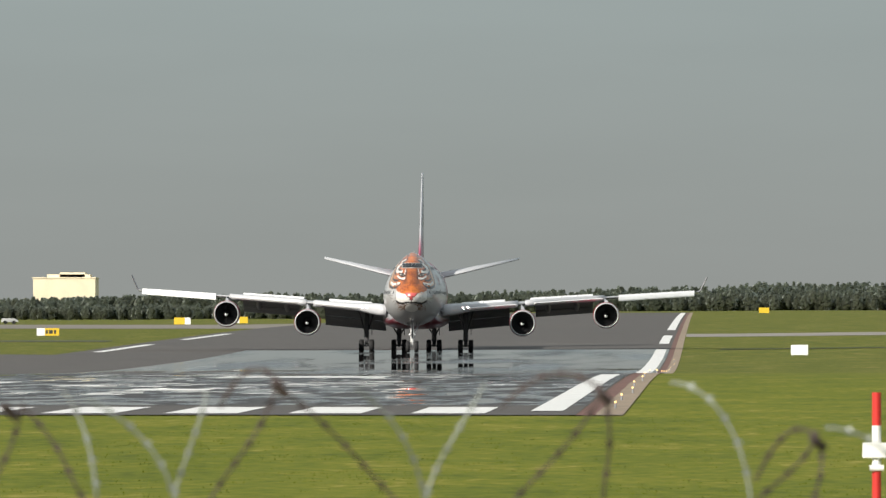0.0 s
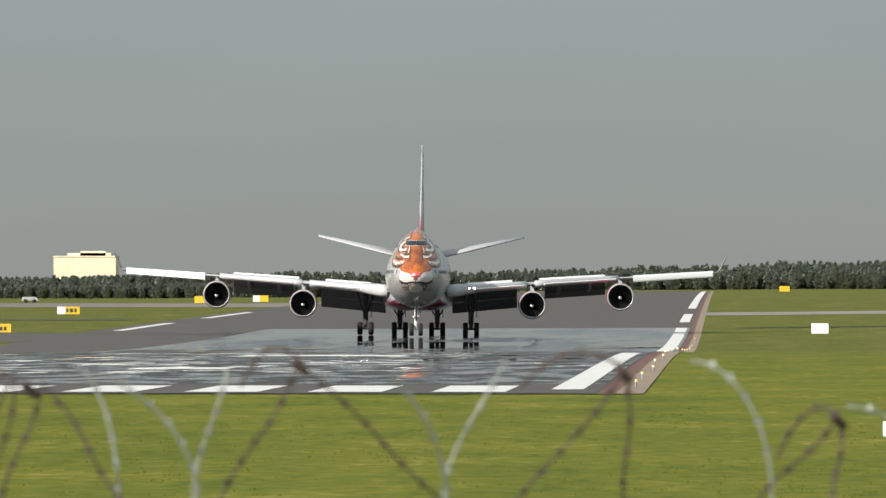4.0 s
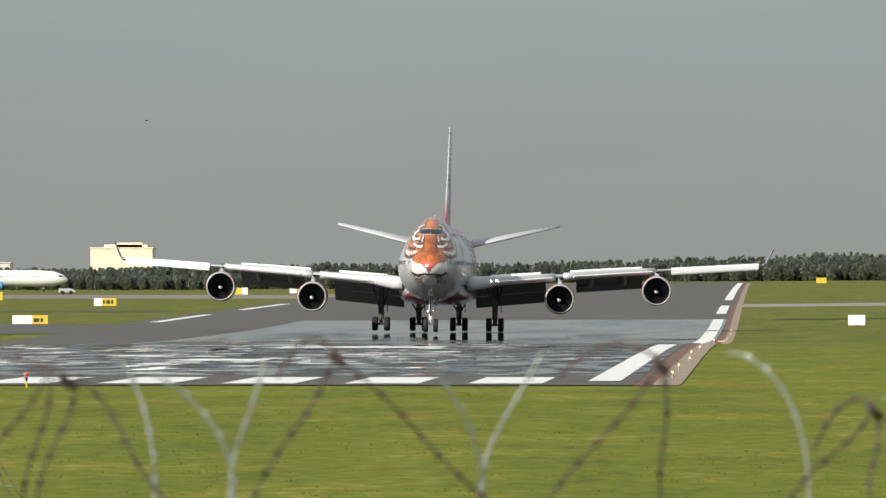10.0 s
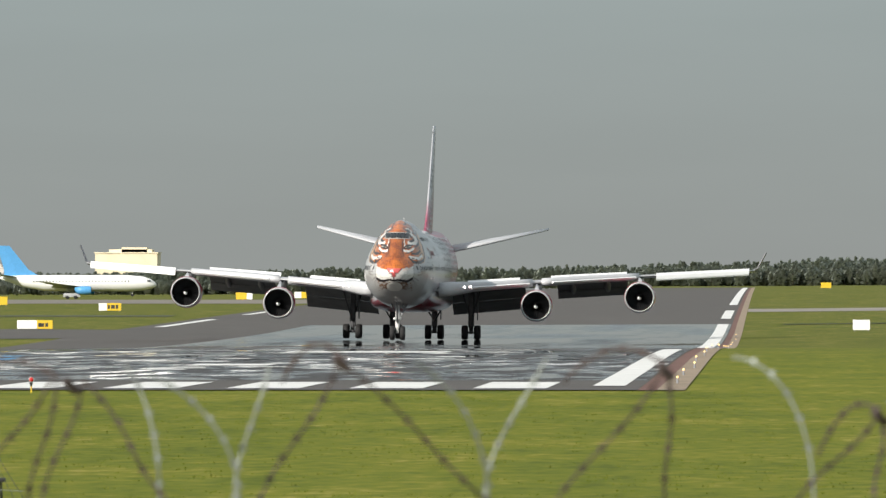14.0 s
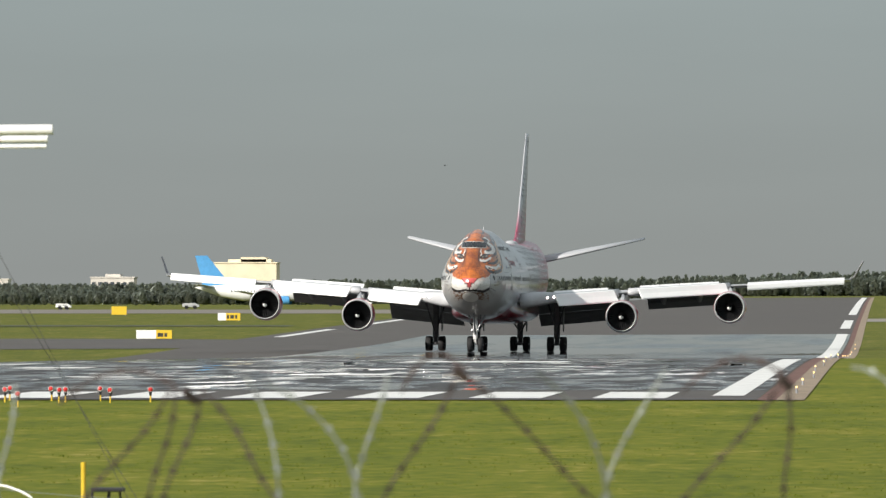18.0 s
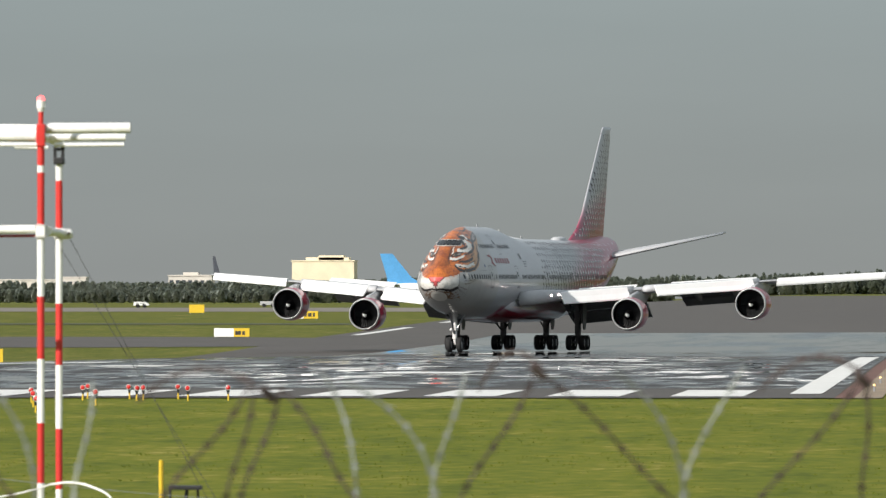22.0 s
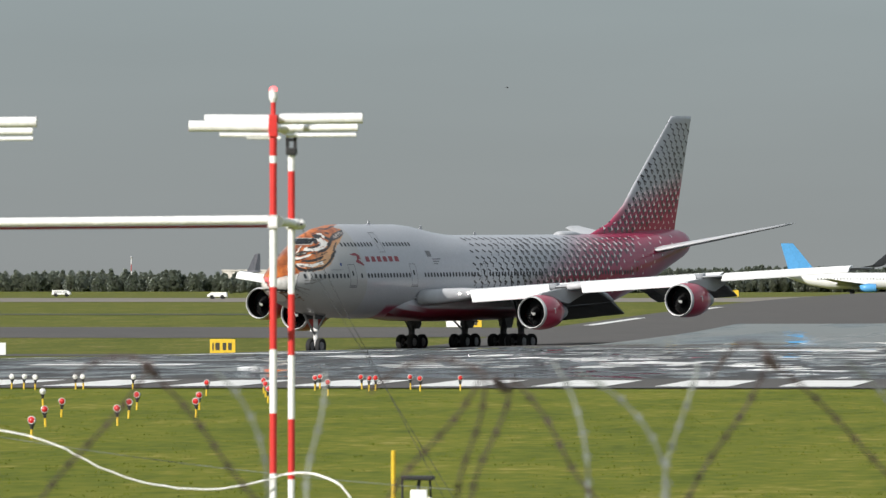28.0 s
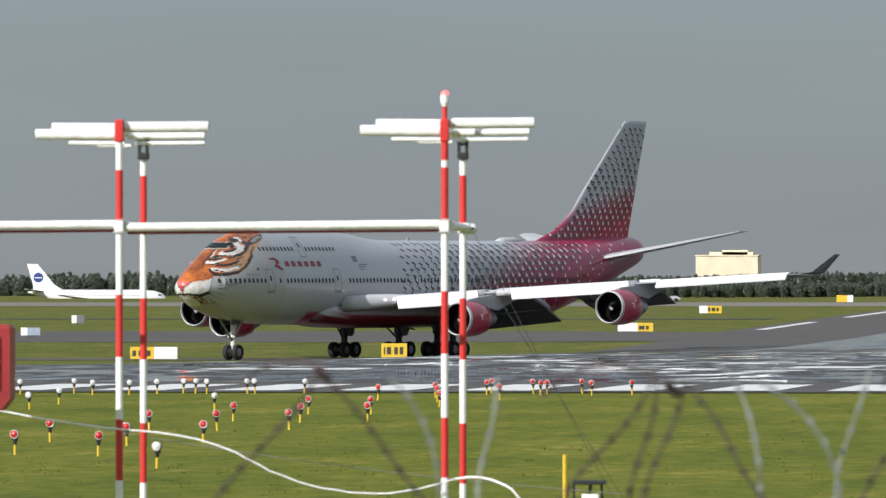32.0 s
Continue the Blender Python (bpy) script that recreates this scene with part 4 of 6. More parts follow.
def wheel(parent, x, y, r, w):
    bm = bmesh.new()
    prof = [(-w * 0.30, r * 0.55), (-w * 0.48, r * 0.72), (-w * 0.5, r * 0.86), (-w * 0.36, r * 0.97), (0, r), (w * 0.36, r * 0.97), (w * 0.5, r * 0.86), (w * 0.48, r * 0.72), (w * 0.30, r * 0.55)]
    lathe(bm, prof, seg=28)
    bmesh.ops.rotate(bm, verts=bm.verts, cent=(0, 0, 0), matrix=Matrix.Rotation(radians(90), 3, "Z"))
    t = part("wheel", bm, M["tyre"], parent, "black tyre", smooth=True)
    t.location = (x, y, r)
    bm = bmesh.new()
    for sd in (1, -1):
        rod(bm, (sd * w * 0.12, 0, 0), (sd * w * 0.33, 0, 0), r * 0.56, r * 0.5, seg=20)
    rod(bm, (-w * 0.44, 0, 0), (w * 0.44, 0, 0), r * 0.16, seg=10)
    part("rim", bm, M["rim"], t, "grey rim")
    WHEELS.append((t, r))
    return t


def gear(x, a, top, bogie):
    g = empty("nose_gear" if not bogie else "main_gear", pose(x, a - A0, -0.45))
    g.parent = plane
    bm = bmesh.new()
    r = 0.68 if bogie else 0.65
    rod(bm, (0, 0, r), (0, 0, top), 0.2 if bogie else 0.13, seg=14)
    rod(bm, (0, 0, r + 0.5), (0, 0, top), 0.28 if bogie else 0.2, seg=14)
    part("strut", bm, M["gear_dark" if bogie else "strut"], g, "dark grey strut" if bogie else "pale grey strut", smooth=False)
    bm = bmesh.new()
    rod(bm, (0, 0.1, r + 0.7), (0, -1.9 if not bogie else 1.7, top), 0.09, seg=8)
    rod(bm, (0, 0.0, r + 1.0), (-0.9 if x > 0 else 0.9, 0.2, top), 0.08, seg=8)
    if bogie:
        rod(bm, (0.18, -0.22, r + 0.15), (0.18, -0.22, top), 0.05, seg=8)
        rod(bm, (0, -0.25, r + 0.95), (0.85 if x > 0 else -0.85, -1.5, top), 0.08, seg=8)
    part("brace", bm, M["gear_dark" if bogie else "metal"], g)
    if bogie:
        bm = bmesh.new()
        box(bm, -0.16, 0.16, -0.95, 0.95, r - 0.13, r + 0.13, 0.04)
        for y in (-0.74, 0.74):
            rod(bm, (-0.62, y, r), (0.62, y, r), 0.1, seg=10)
        part("bogie_beam", bm, M["gear_dark"], g)
        for y in (-0.74, 0.74):
            for sx in (-0.58, 0.58):
                wheel(g, sx, y, 0.68, 0.52)
        bm = bmesh.new()
        loft(bm, [[(sx, y, z) for sx, y in ((0.56, -w), (0.62, -w), (0.62, w), (0.56, w))] for z, w in ((r + 1.15, 0.35), (r + 1.5, 0.62), (top + 0.1, 0.95))])
        part("gear_door", bm, M["gear_dark"], g, "dark grey gear door")
        bm = bmesh.new()
        box(bm, -0.2, 0.2, -0.42, -0.36, r + 1.3, top + 0.1, 0.03)
        part("leg_door", bm, M["gear_dark"], g, "dark leg door")
    else:
        for sx in (-0.46, 0.46):
            wheel(g, sx, 0, 0.65, 0.44)
        for sd in (1, -1):
            bm = bmesh.new()
            box(bm, sd * 0.5 - 0.03, sd * 0.5 + 0.03, -0.9, 0.7, top - 0.5, top + 0.05, 0.02)
            part("gear_door", bm, M["gear_dark"], g)
        for sd in (-0.25, 0.25):
            bm = bmesh.new()
            bmesh.ops.create_uvsphere(bm, u_segments=10, v_segments=6, radius=0.13, matrix=Matrix.Translation((sd, -0.25, r + 1.3)))
            part("taxi_lamp", bm, M["lens_white"], g, "unlit taxi lamp")
    return g


gear(0, 6.9, 3.4, False)
for sg in (1, -1):
    gear(sg * 5.5, 31.5, 4.6, True)
    gear(sg * 1.95, 34.5, 3.1, True)

PLANE_ROWS = [  # seconds, place, height of the wheels, turn, pitch, bank
    (0, -31.77, 1002.9, -0.59, -0.82, 0.03, 0.23), (3, -31.87, 957.6, -0.84, -1.23, -0.04, 0.31), (6, -31.38, 915.9, -0.91, -1.65, -0.07, 0.46), (9, -30.95, 882.9, -0.99, -0.79, -0.10, 0.59),
    (11, -31.38, 863.7, -1.04, -0.12, -0.06, 0.61), (13, -32.24, 845.3, -1.11, 0.47, -0.03, 0.63), (14.5, -32.89, 834.5, -1.12, 0.93, -0.05, 0.67), (17, -34.28, 821.5, -1.18, 1.72, -0.11, 0.50),
    (19, -35.76, 813.5, -1.24, 2.34, -0.11, 0.29), (20, -36.54, 809.2, -1.24, 3.90, -0.05, 0.20), (21, -37.57, 805.5, -1.22, 6.22, -0.02, 0.10), (22, -39.30, 802.3, -1.21, 9.85, 0.08, -0.04),
    (23, -41.75, 798.1, -1.30, 13.88, 0.20, -0.19), (24, -44.74, 792.9, -1.38, 17.50, 0.29, -0.31), (25.2, -49.22, 788.0, -1.49, 21.13, 0.37, -0.32), (26.5, -54.89, 784.1, -1.62, 24.05, 0.43, -0.34),
    (27, -57.33, 781.9, -1.67, 24.96, 0.44, -0.38), (28, -62.40, 777.6, -1.85, 26.28, 0.47, -0.38), (30, -71.56, 765.6, -2.02, 27.16, 0.24, -0.43), (32, -81.26, 760.0, -2.05, 27.44, 0.18, -0.38)]


# ---- livery, windows and doors ----
def th_at(a, z):
    """The angle at which the skin has that height, on the left side."""
    lo, hi = 0.0, 180.0
    for _ in range(30):
        m = (lo + hi) / 2
        if skin_point(a, m).z > z:
            lo = m
        else:
            hi = m
    return (lo + hi) / 2


def on_skin(a, z, side=1, off=0.015):
    p = skin_point(a, th_at(a, z), off)
    p.x *= side
    return p


def patch(bm, pts, side=1, off=0.015):
    """Lays a shape on the skin; long four-sided ones are divided so that they follow the curve."""
    if len(pts) == 4:
        (a0, z0), (a1, z1), (a2, z2), (a3, z3) = pts
        nu = max(1, int(max(abs(a1 - a0), abs(a2 - a3)) / 0.5))
        nv = max(1, int(max(abs(z3 - z0), abs(z2 - z1)) / 0.25))
        grid = []
        for v in range(nv + 1):
            t = v / nv
            la, lz, ra, rz = a0 + (a3 - a0) * t, z0 + (z3 - z0) * t, a1 + (a2 - a1) * t, z1 + (z2 - z1) * t
            grid.append([bm.verts.new(on_skin(la + (ra - la) * u / nu, lz + (rz - lz) * u / nu, side, off)) for u in range(nu + 1)])
        for v in range(nv):
            for u in range(nu):
                f = (grid[v][u], grid[v][u + 1], grid[v + 1][u + 1], grid[v + 1][u])
                bm.faces.new(f if side > 0 else f[::-1])
        return
    vs = [bm.verts.new(on_skin(a, z, side, off)) for a, z in pts]
    bm.faces.new(vs if side > 0 else vs[::-1])


def decal(name, quads, material, label="", side=1, off=0.015, parent=None):
    bm = bmesh.new()
    for q in quads:
        patch(bm, q, side, off)
    return part(name, bm, material, parent or plane, label)


def rect(a0, a1, z0, z1):
    return [(a0, z0), (a1, z0), (a1, z1), (a0, z1)]


DOORS = [(7.98, 8.98, 5.2, 7.02), (17.65, 18.65, 5.2, 7.02), (29.2, 30.2, 5.15, 7.0), (39.6, 40.6, 5.15, 7.0), (55.6, 56.5, 5.3, 7.0), (13.75, 14.65, 8.0, 9.7)]
for side in (1, -1):
    # cabin windows, each a pane of its own
    rows = []
    a = 2.6
    while a < 56:
        if not any(d[0] - 0.25 < a < d[1] + 0.25 for d in DOORS[:5]) and not (9.75 < a < 10.4) and not (18.7 < a < 19.7):
            rows.append((a, 6.06, 0.13, 0.19))
        a += 0.51
    a = 8.4
    while a < 19.4:
        if not (13.4 < a < 15.0):
            rows.append((a, 8.68, 0.12, 0.17))
        a += 0.51
    for a, z, w, h in rows:
        bm = bmesh.new()
        patch(bm, [(a - w, z - h * 0.6), (a - w * 0.6, z - h), (a + w * 0.6, z - h), (a + w, z - h * 0.6), (a + w, z + h * 0.6), (a + w * 0.6, z + h), (a - w * 0.6, z + h), (a - w, z + h * 0.6)], side)
        part("cabin_window", bm, M["cabin_glass"], plane)
    for a0, a1, z0, z1 in DOORS:
        t = 0.06
        d = decal("cabin_door", [rect(a0, a1, z0, z0 + t), rect(a0, a1, z1 - t, z1), rect(a0, a0 + t, z0 + t, z1 - t), rect(a1 - t, a1, z0 + t, z1 - t)], M["line"], "door outlined in grey", side)
        decal("door_window", [rect((a0 + a1) / 2 - 0.1, (a0 + a1) / 2 + 0.1, (z0 + z1) / 2 - 0.05, (z0 + z1) / 2 + 0.35)], M["glass"], "", side, parent=d)
    decal("door_sill", [rect(7.93, 9.03, 5.06, 5.16), rect(17.6, 18.7, 5.06, 5.16)], M["line"], "", side)
    # the carrier's mark and name as plain shapes
    decal("emblem", [[(8.8, 7.86), (9.75, 7.97), (10.25, 7.72), (9.4, 7.74)], [(9.75, 7.76), (10.2, 7.76), (10.2, 7.42), (9.7, 7.46)], [(9.35, 7.22), (9.75, 7.5), (10.55, 6.95), (10.3, 6.9)]], M["red"], "dark red winged emblem", side)
    for i in range(6):
        a0 = 10.9 + 0.94 * i
        decal("name_bar", [rect(a0 + 0.06, a0 + 0.66, 7.22, 7.66)], M["red"], "dark red lettering as a plain bar", side)
    decal("crest", [rect(21.2, 21.9, 7.6, 8.1)], M["line"], "small grey crest", side)
    for k in range(3):
        decal("small_text_bar", [rect(21.8, 23.1 - 0.3 * k, 7.35 - 0.2 * k, 7.43 - 0.2 * k)], M["line"], "", side)
    decal("small_text_bar", [rect(5.5, 7.2, 6.55, 6.58)], M["line"], "", side)
    decal("blue_spot", [rect(6.95, 7.2, 6.9, 7.12)], M["navy"], "", side)
# flight deck panes
for side in (1, -1):
    for t0, t1, zb, ztop in ((1.2, 13, 8.76, 9.2), (14, 23, 8.74, 9.2), (24, 31, 8.76, 9.16)):
        bm = bmesh.new()
        grid = []
        for v in range(4):
            row = []
            for u in range(6):
                th, z = t0 + (t1 - t0) * u / 5, zb + (ztop - zb) * v / 3
                lo, hi = 2.0, 7.6
                for _ in range(30):
                    m = (lo + hi) / 2
                    if skin_point(m, th).z < z:
                        lo = m
                    else:
                        hi = m
                p = skin_point(lo, th, 0.03)
                p.y -= 0.03
                p.x *= side
                row.append(bm.verts.new(p))
            grid.append(row)
        for v in range(3):
            for u in range(5):
                bm.faces.new((grid[v][u], grid[v][u + 1], grid[v + 1][u + 1], grid[v + 1][u]))
        part("windscreen_pane", bm, M["glass"], plane, "dark flight deck glass")
# scattered chevrons from mid-fuselage to the tail
random.seed(11)
dark_v, dark_f, pale_v, pale_f = [], [], [], []


def glyph(put, a, z, size, lead, kind):
    """One chevron: kind 0 a short dash, 1 an open hook, 2 a closed loop, 3 a solid triangle."""
    w = 0.145 * size / 0.62
    up, aft = size * 0.5, size * 0.42
    if kind == 3:
        return [put([(a - aft * 0.6, z - up * 0.7), (a + aft * 0.9, z - up * 0.35), (a, z + up * 0.8)])]
    hook = [put([(a - aft, z + up * 0.25), (a - aft + w, z + up * 0.55), (a + aft, z - up * 0.05), (a + aft - w, z - up * 0.4)])]
    if kind > 0:
        hook.append(put([(a + aft - w, z - up * 0.4), (a + aft, z - up * 0.05), (a + w * 0.3, z - up), (a - w * 0.9, z - up)]))
    if kind > 1:
        hook.append(put([(a - aft, z + up * 0.25), (a - aft + w, z + up * 0.3), (a + w * 0.1, z - up), (a - w * 0.8, z - up)]))
    return hook


for side in (1, -1):
    def put_to(store_v, store_f, fn):
        def put(pts):
            base = len(store_v)
            store_v.extend(fn(a, z) for a, z in pts)
            store_f.append(tuple(range(base, base + len(pts))))
        return put

    def body(a, z):
        return on_skin(a, z, side, 0.02)

    for r in range(11):
        for c in range(38):
            z = 3.75 + r * 0.53
            if z > 9.3:
                continue
            a = 27.9 + c * 1.04 + (0.52 if r % 2 else 0) + (z - 6) * 0.4
            if a > 66 or z < hull(a)[1] + 0.9 or z > hull(a)[0] - 0.25:
                continue
            k = a - 2.6 * (z - 6.0)
            if k > 58:
                continue
            if k < 50:
                kind = 0 if a < 27.4 + (z - 5.2) * 1.3 + random.uniform(-0.7, 0.7) else (1 if a < 33.0 + (z - 5.2) * 0.9 else 2)
                glyph(put_to(dark_v, dark_f, body), a + random.uniform(-0.12, 0.12), z + random.uniform(-0.07, 0.07), 0.66 * random.uniform(0.92, 1.08), 0, kind)
            if k > 40.5 and (k < 50 or (r + c) % 2 == 0):
                glyph(put_to(pale_v, pale_f, body), a + 0.3 + random.uniform(-0.12, 0.12), z + 0.1 + random.uniform(-0.08, 0.08), 0.60 * (1 - 0.35 * ease(46, 58, k)), 0, 3)

    def fin_pt(a, z):
        c = np.array(FIN).T
        le, te, th = (float(np.interp(z, c[0], c[i])) for i in (1, 2, 3))
        t = min(max((a - le) / (te - le), 0.0), 1.0)
        h = th * 2.6 * (0.2969 * math.sqrt(t) - 0.126 * t - 0.3516 * t * t + 0.2843 * t ** 3 - 0.1036 * t ** 4)
        return Vector((((0.62 * h - 0.031 * th) + 0.02) if side > 0 else (-0.38 * h - 0.031 * th - 0.02), a - A0, z))

    for r in range(19):
        for c in range(-2, 18):
            z = 9.9 + r * 0.52
            a = 55 + c * 1.0 + (0.5 if r % 2 else 0) + (z - 9.9) * 0.35
            cc = np.array(FIN).T
            le, te = float(np.interp(z, cc[0], cc[1])), float(np.interp(z, cc[0], cc[2]))
            if not le + 0.3 < a < te - 0.3 or z > 19.6:
                continue
            k = z - 0.22 * (a - 64.0)
            if k > 10.6:
                glyph(put_to(dark_v, dark_f, fin_pt), a + random.uniform(-0.1, 0.1), z + random.uniform(-0.06, 0.06), 0.66, 0, 1 if k > 15.5 + random.uniform(-1, 1) else 2)
            if k < 13.7:
                glyph(put_to(pale_v, pale_f, fin_pt), a + 0.25 + random.uniform(-0.1, 0.1), z + 0.1 + random.uniform(-0.06, 0.06), 0.60 * (1 - 0.4 * ease(12, 9.5, k)), 0, 3)
tagged(mesh_ob("chevron_pattern", dark_v, dark_f, M["mark"], plane, "dark chevron pattern"), kind="stuff")
tagged(mesh_ob("triangle_pattern", pale_v, pale_f, M["pale"], plane, "pale triangle pattern"), kind="stuff")
# aerials
for a in (15.5, 24.0, 33.0):
    bm = bmesh.new()
    zt = hull(a)[0]
    loft(bm, [[(-0.03, a - A0 - 0.25, zt - 0.03), (0.03, a - A0 - 0.25, zt - 0.03), (0.03, a - A0 + 0.25, zt - 0.03), (-0.03, a - A0 + 0.25, zt - 0.03)],
              [(-0.015, a - A0, zt + 0.28), (0.015, a - A0, zt + 0.28), (0.015, a - A0 + 0.25, zt + 0.28), (-0.015, a - A0 + 0.25, zt + 0.28)]])
    part("aerial", bm, M["skin"], plane)
bm = bmesh.new()
loft(bm, [[(w * math.sin(q), a - A0, 9.35 + h * max(0, math.cos(q)) - 0.05) for q in np.linspace(0, 2 * math.pi, 14, endpoint=False)] for a, w, h in ((46.5, 0.15, 0.1), (47.6, 0.6, 0.42), (49.5, 0.65, 0.45), (51.8, 0.2, 0.12))])
part("antenna_radome", bm, M["skin"], plane, "pale antenna radome on the crown", smooth=True)


# ---- localizer masts ----
def antenna_mast(x, y, beacon, name="localizer_mast"):
    m = empty(name, pose(x, y, 0), label="red and white banded mast with white log-periodic dipole arms", category="antenna mast", group="localizer masts")
    # front pole
    seq = [(4.28, 3.94, True), (3.94, 3.88, False), (3.88, 3.44, True), (3.44, 2.83, False), (2.83, 2.30, True), (2.30, 1.76, False), (1.76, 1.25, True), (1.25, 0.72, False), (0.72, 0.2, True), (0.2, 0.0, False)]
    if not beacon:
        seq = [(4.26, 4.13, True), (4.13, 3.86, False), (3.86, 3.41, True), (3.41, 2.80, False), (2.80, 2.27, True), (2.27, 1.74, False), (1.74, 1.22, True), (1.22, 0.7, False), (0.7, 0.2, True), (0.2, 0.0, False)]
    for z1, z0, red in seq:
        bm = bmesh.new()
        rod(bm, (0, 0, z0), (0, 0, z1), 0.031, seg=16)
        part("pole_band", bm, M["pole_red" if red else "pole_white"], m, smooth=False)
    for z1, z0, red in ((3.98, 3.83, False), (3.83, 3.34, True), (3.34, 2.77, False), (2.77, 2.24, True), (2.24, 1.69, False), (1.69, 1.17, True), (1.17, 0.63, False), (0.63, 0, True)):
        bm = bmesh.new()
        rod(bm, (0.01, 1.45, z0), (0.01, 1.45, z1), 0.030, seg=16)
        part("rear_pole_band", bm, M["pole_red" if red else "pole_white"], m)
    # head fitting
    bm = bmesh.new()
    box(bm, -0.036, 0.036, -0.045, 0.07, 4.10, 4.29, 0.010)
    part("head_bracket", bm, M["pole_red"], m, "red head bracket")
    bm = bmesh.new()
    box(bm, -0.035, 0.055, 1.38, 1.52, 3.97, 4.03, 0.01)
    for sx in (-0.025, 0.042):
        box(bm, sx - 0.012, sx + 0.012, 1.42, 1.48, 4.02, 4.15, 0.0)
    rod(bm, (-0.04, 1.45, 4.10), (0.055, 1.45, 4.10), 0.013, seg=8)
    part("rear_clamp", bm, M["black"], m, "dark clamp on the rear pole")
    bm = bmesh.new()
    rod(bm, (0.0, -0.02, 4.19), (0.0, 1.7, 4.16), 0.035, seg=12)
    part("boom", bm, M["pole_white"], m, "white boom")
    for sx, ln, zz, yy, r in ((-1, 0.72, 4.19, 0.02, 0.046), (-1, 0.60, 4.25, 0.14, 0.040), (-1, 0.52, 4.125, 0.6, 0.018), (-1, 0.33, 4.11, 1.0, 0.016),
                              (1, 0.755, 4.255, 0.06, 0.044), (1, 0.69, 4.18, 0.3, 0.03), (1, 0.64, 4.125, 0.7, 0.017)):
        if not beacon:
            zz -= 0.028
        bm = bmesh.new()
        rod(bm, (sx * 0.04, yy, zz), (sx * ln, yy, zz + 0.004), r, seg=14)
        part("dipole_arm", bm, M["cable_white"], m, "white dipole tube")
    # collars where the duct passes
    bm = bmesh.new()
    box(bm, -0.040, 0.040, -0.05, 0.045, 3.34, 3.43, 0.010)
    part("duct_collar", bm, M["pole_white"], m)
    bm = bmesh.new()
    rod(bm, (0.045, 0.02, 3.385), (0.06, 0.5, 3.38), 0.045, 0.036, seg=12)
    rod(bm, (0.06, 0.5, 3.38), (0.03, 1.40, 3.375), 0.036, seg=12)
    part("duct_elbow", bm, M["pole_white"], m, "white bent duct piece")
    bm = bmesh.new()
    rod(bm, (-0.03, 1.44, 3.375), (0.09, 1.44, 3.37), 0.052, 0.046, seg=14)
    bmesh.ops.create_uvsphere(bm, u_segments=14, v_segments=8, radius=0.046, matrix=Matrix.Translation((0.09, 1.44, 3.37)))
    part("duct_cap", bm, M["cable_white"], m, "rounded white end cap", smooth=True)
    bm = bmesh.new()
    rod(bm, (0.10, 1.385, 3.372), (0.10, 1.41, 3.372), 0.012, seg=10)
    part("cap_bolt", bm, M["black"], m)
    for zz in (3.335, 3.43):
        bm = bmesh.new()
        box(bm, -0.045, 0.045, -0.05, 0.045, zz - 0.008, zz + 0.008, 0.003)
        part("clamp_band", bm, M["pale_metal"], m)
    bm = bmesh.new()
    box(bm, -0.012, 0.03, 1.38, 1.405, 3.335, 3.41, 0.004)
    part("rear_clip", bm, M["black"], m, "dark clip on the rear pole")
    if beacon:
        bm = bmesh.new()
        rod(bm, (0, 0, 4.28), (0, 0, 4.40), 0.022, seg=12)
        part("beacon_stem", bm, M["pole_red"], m)
        bm = bmesh.new()
        rod(bm, (0, 0, 4.39), (0, 0, 4.43), 0.02, 0.036, seg=14)
        rod(bm, (0, 0, 4.43), (0, 0, 4.49), 0.037, seg=14)
        part("beacon_body", bm, M["pole_white"], m, "white lamp housing")
        bm = bmesh.new()
        bmesh.ops.create_uvsphere(bm, u_segments=14, v_segments=8, radius=0.036, matrix=Matrix.Translation((0, 0, 4.495)))
        part("beacon_dome", bm, M["beacon"], m, "glowing red obstruction lamp")
    # footing
    bm = bmesh.new()
    box(bm, -0.12, 0.12, -0.12, 0.12, -0.05, 0.04, 0.01)
    part("footing", bm, M["metal"], m)
    bm = bmesh.new()
    box(bm, -0.11, 0.13, 1.34, 1.58, -0.05, 0.04, 0.01)
    part("footing", bm, M["metal"], m)
    return m


DM = 76.2
antenna_mast(-7.781, DM, True)
antenna_mast(-10.563, DM, False)
antenna_mast(-13.28, DM, False)
# cable duct between the masts
duct = empty("cable_duct", label="white horizontal cable duct strung between the masts", category="cable duct")
for x0, x1, r in ((-16.0, -13.33, 0.036), (-13.23, -10.6, 0.036), (-10.5, -7.83, 0.036)):
    bm = bmesh.new()
    rod(bm, (x0, DM + 0.02, 3.375), (x1, DM + 0.02, 3.40), r, seg=16)
    part("duct_tube", bm, M["cable_white"], duct)
    bm = bmesh.new()
    rod(bm, (x0, DM + 0.06, 3.325), (x1, DM + 0.06, 3.345), 0.012, seg=8)
    part("duct_cable", bm, M["box_red"], duct, "thin red cable under the duct")

# red cabinet on its post beside the masts
cab = empty("equipment_cabinet", pose(-11.58, 75.0, 0), label="red equipment cabinet on a post, darkened for shade", category="cabinet")
bm = bmesh.new()
loft(bm, [[(-0.2, -0.15, 1.83), (0.2, -0.15, 1.83), (0.2, 0.15, 1.83), (-0.2, 0.15, 1.83)], [(-0.28, -0.15, 1.93), (0.28, -0.15, 1.93), (0.28, 0.15, 1.93), (-0.28, 0.15, 1.93)],
          [(-0.28, -0.15, 2.52), (0.28, -0.15, 2.52), (0.28, 0.15, 2.52), (-0.28, 0.15, 2.52)], [(-0.26, -0.13, 2.55), (0.26, -0.13, 2.55), (0.26, 0.13, 2.55), (-0.26, 0.13, 2.55)]])
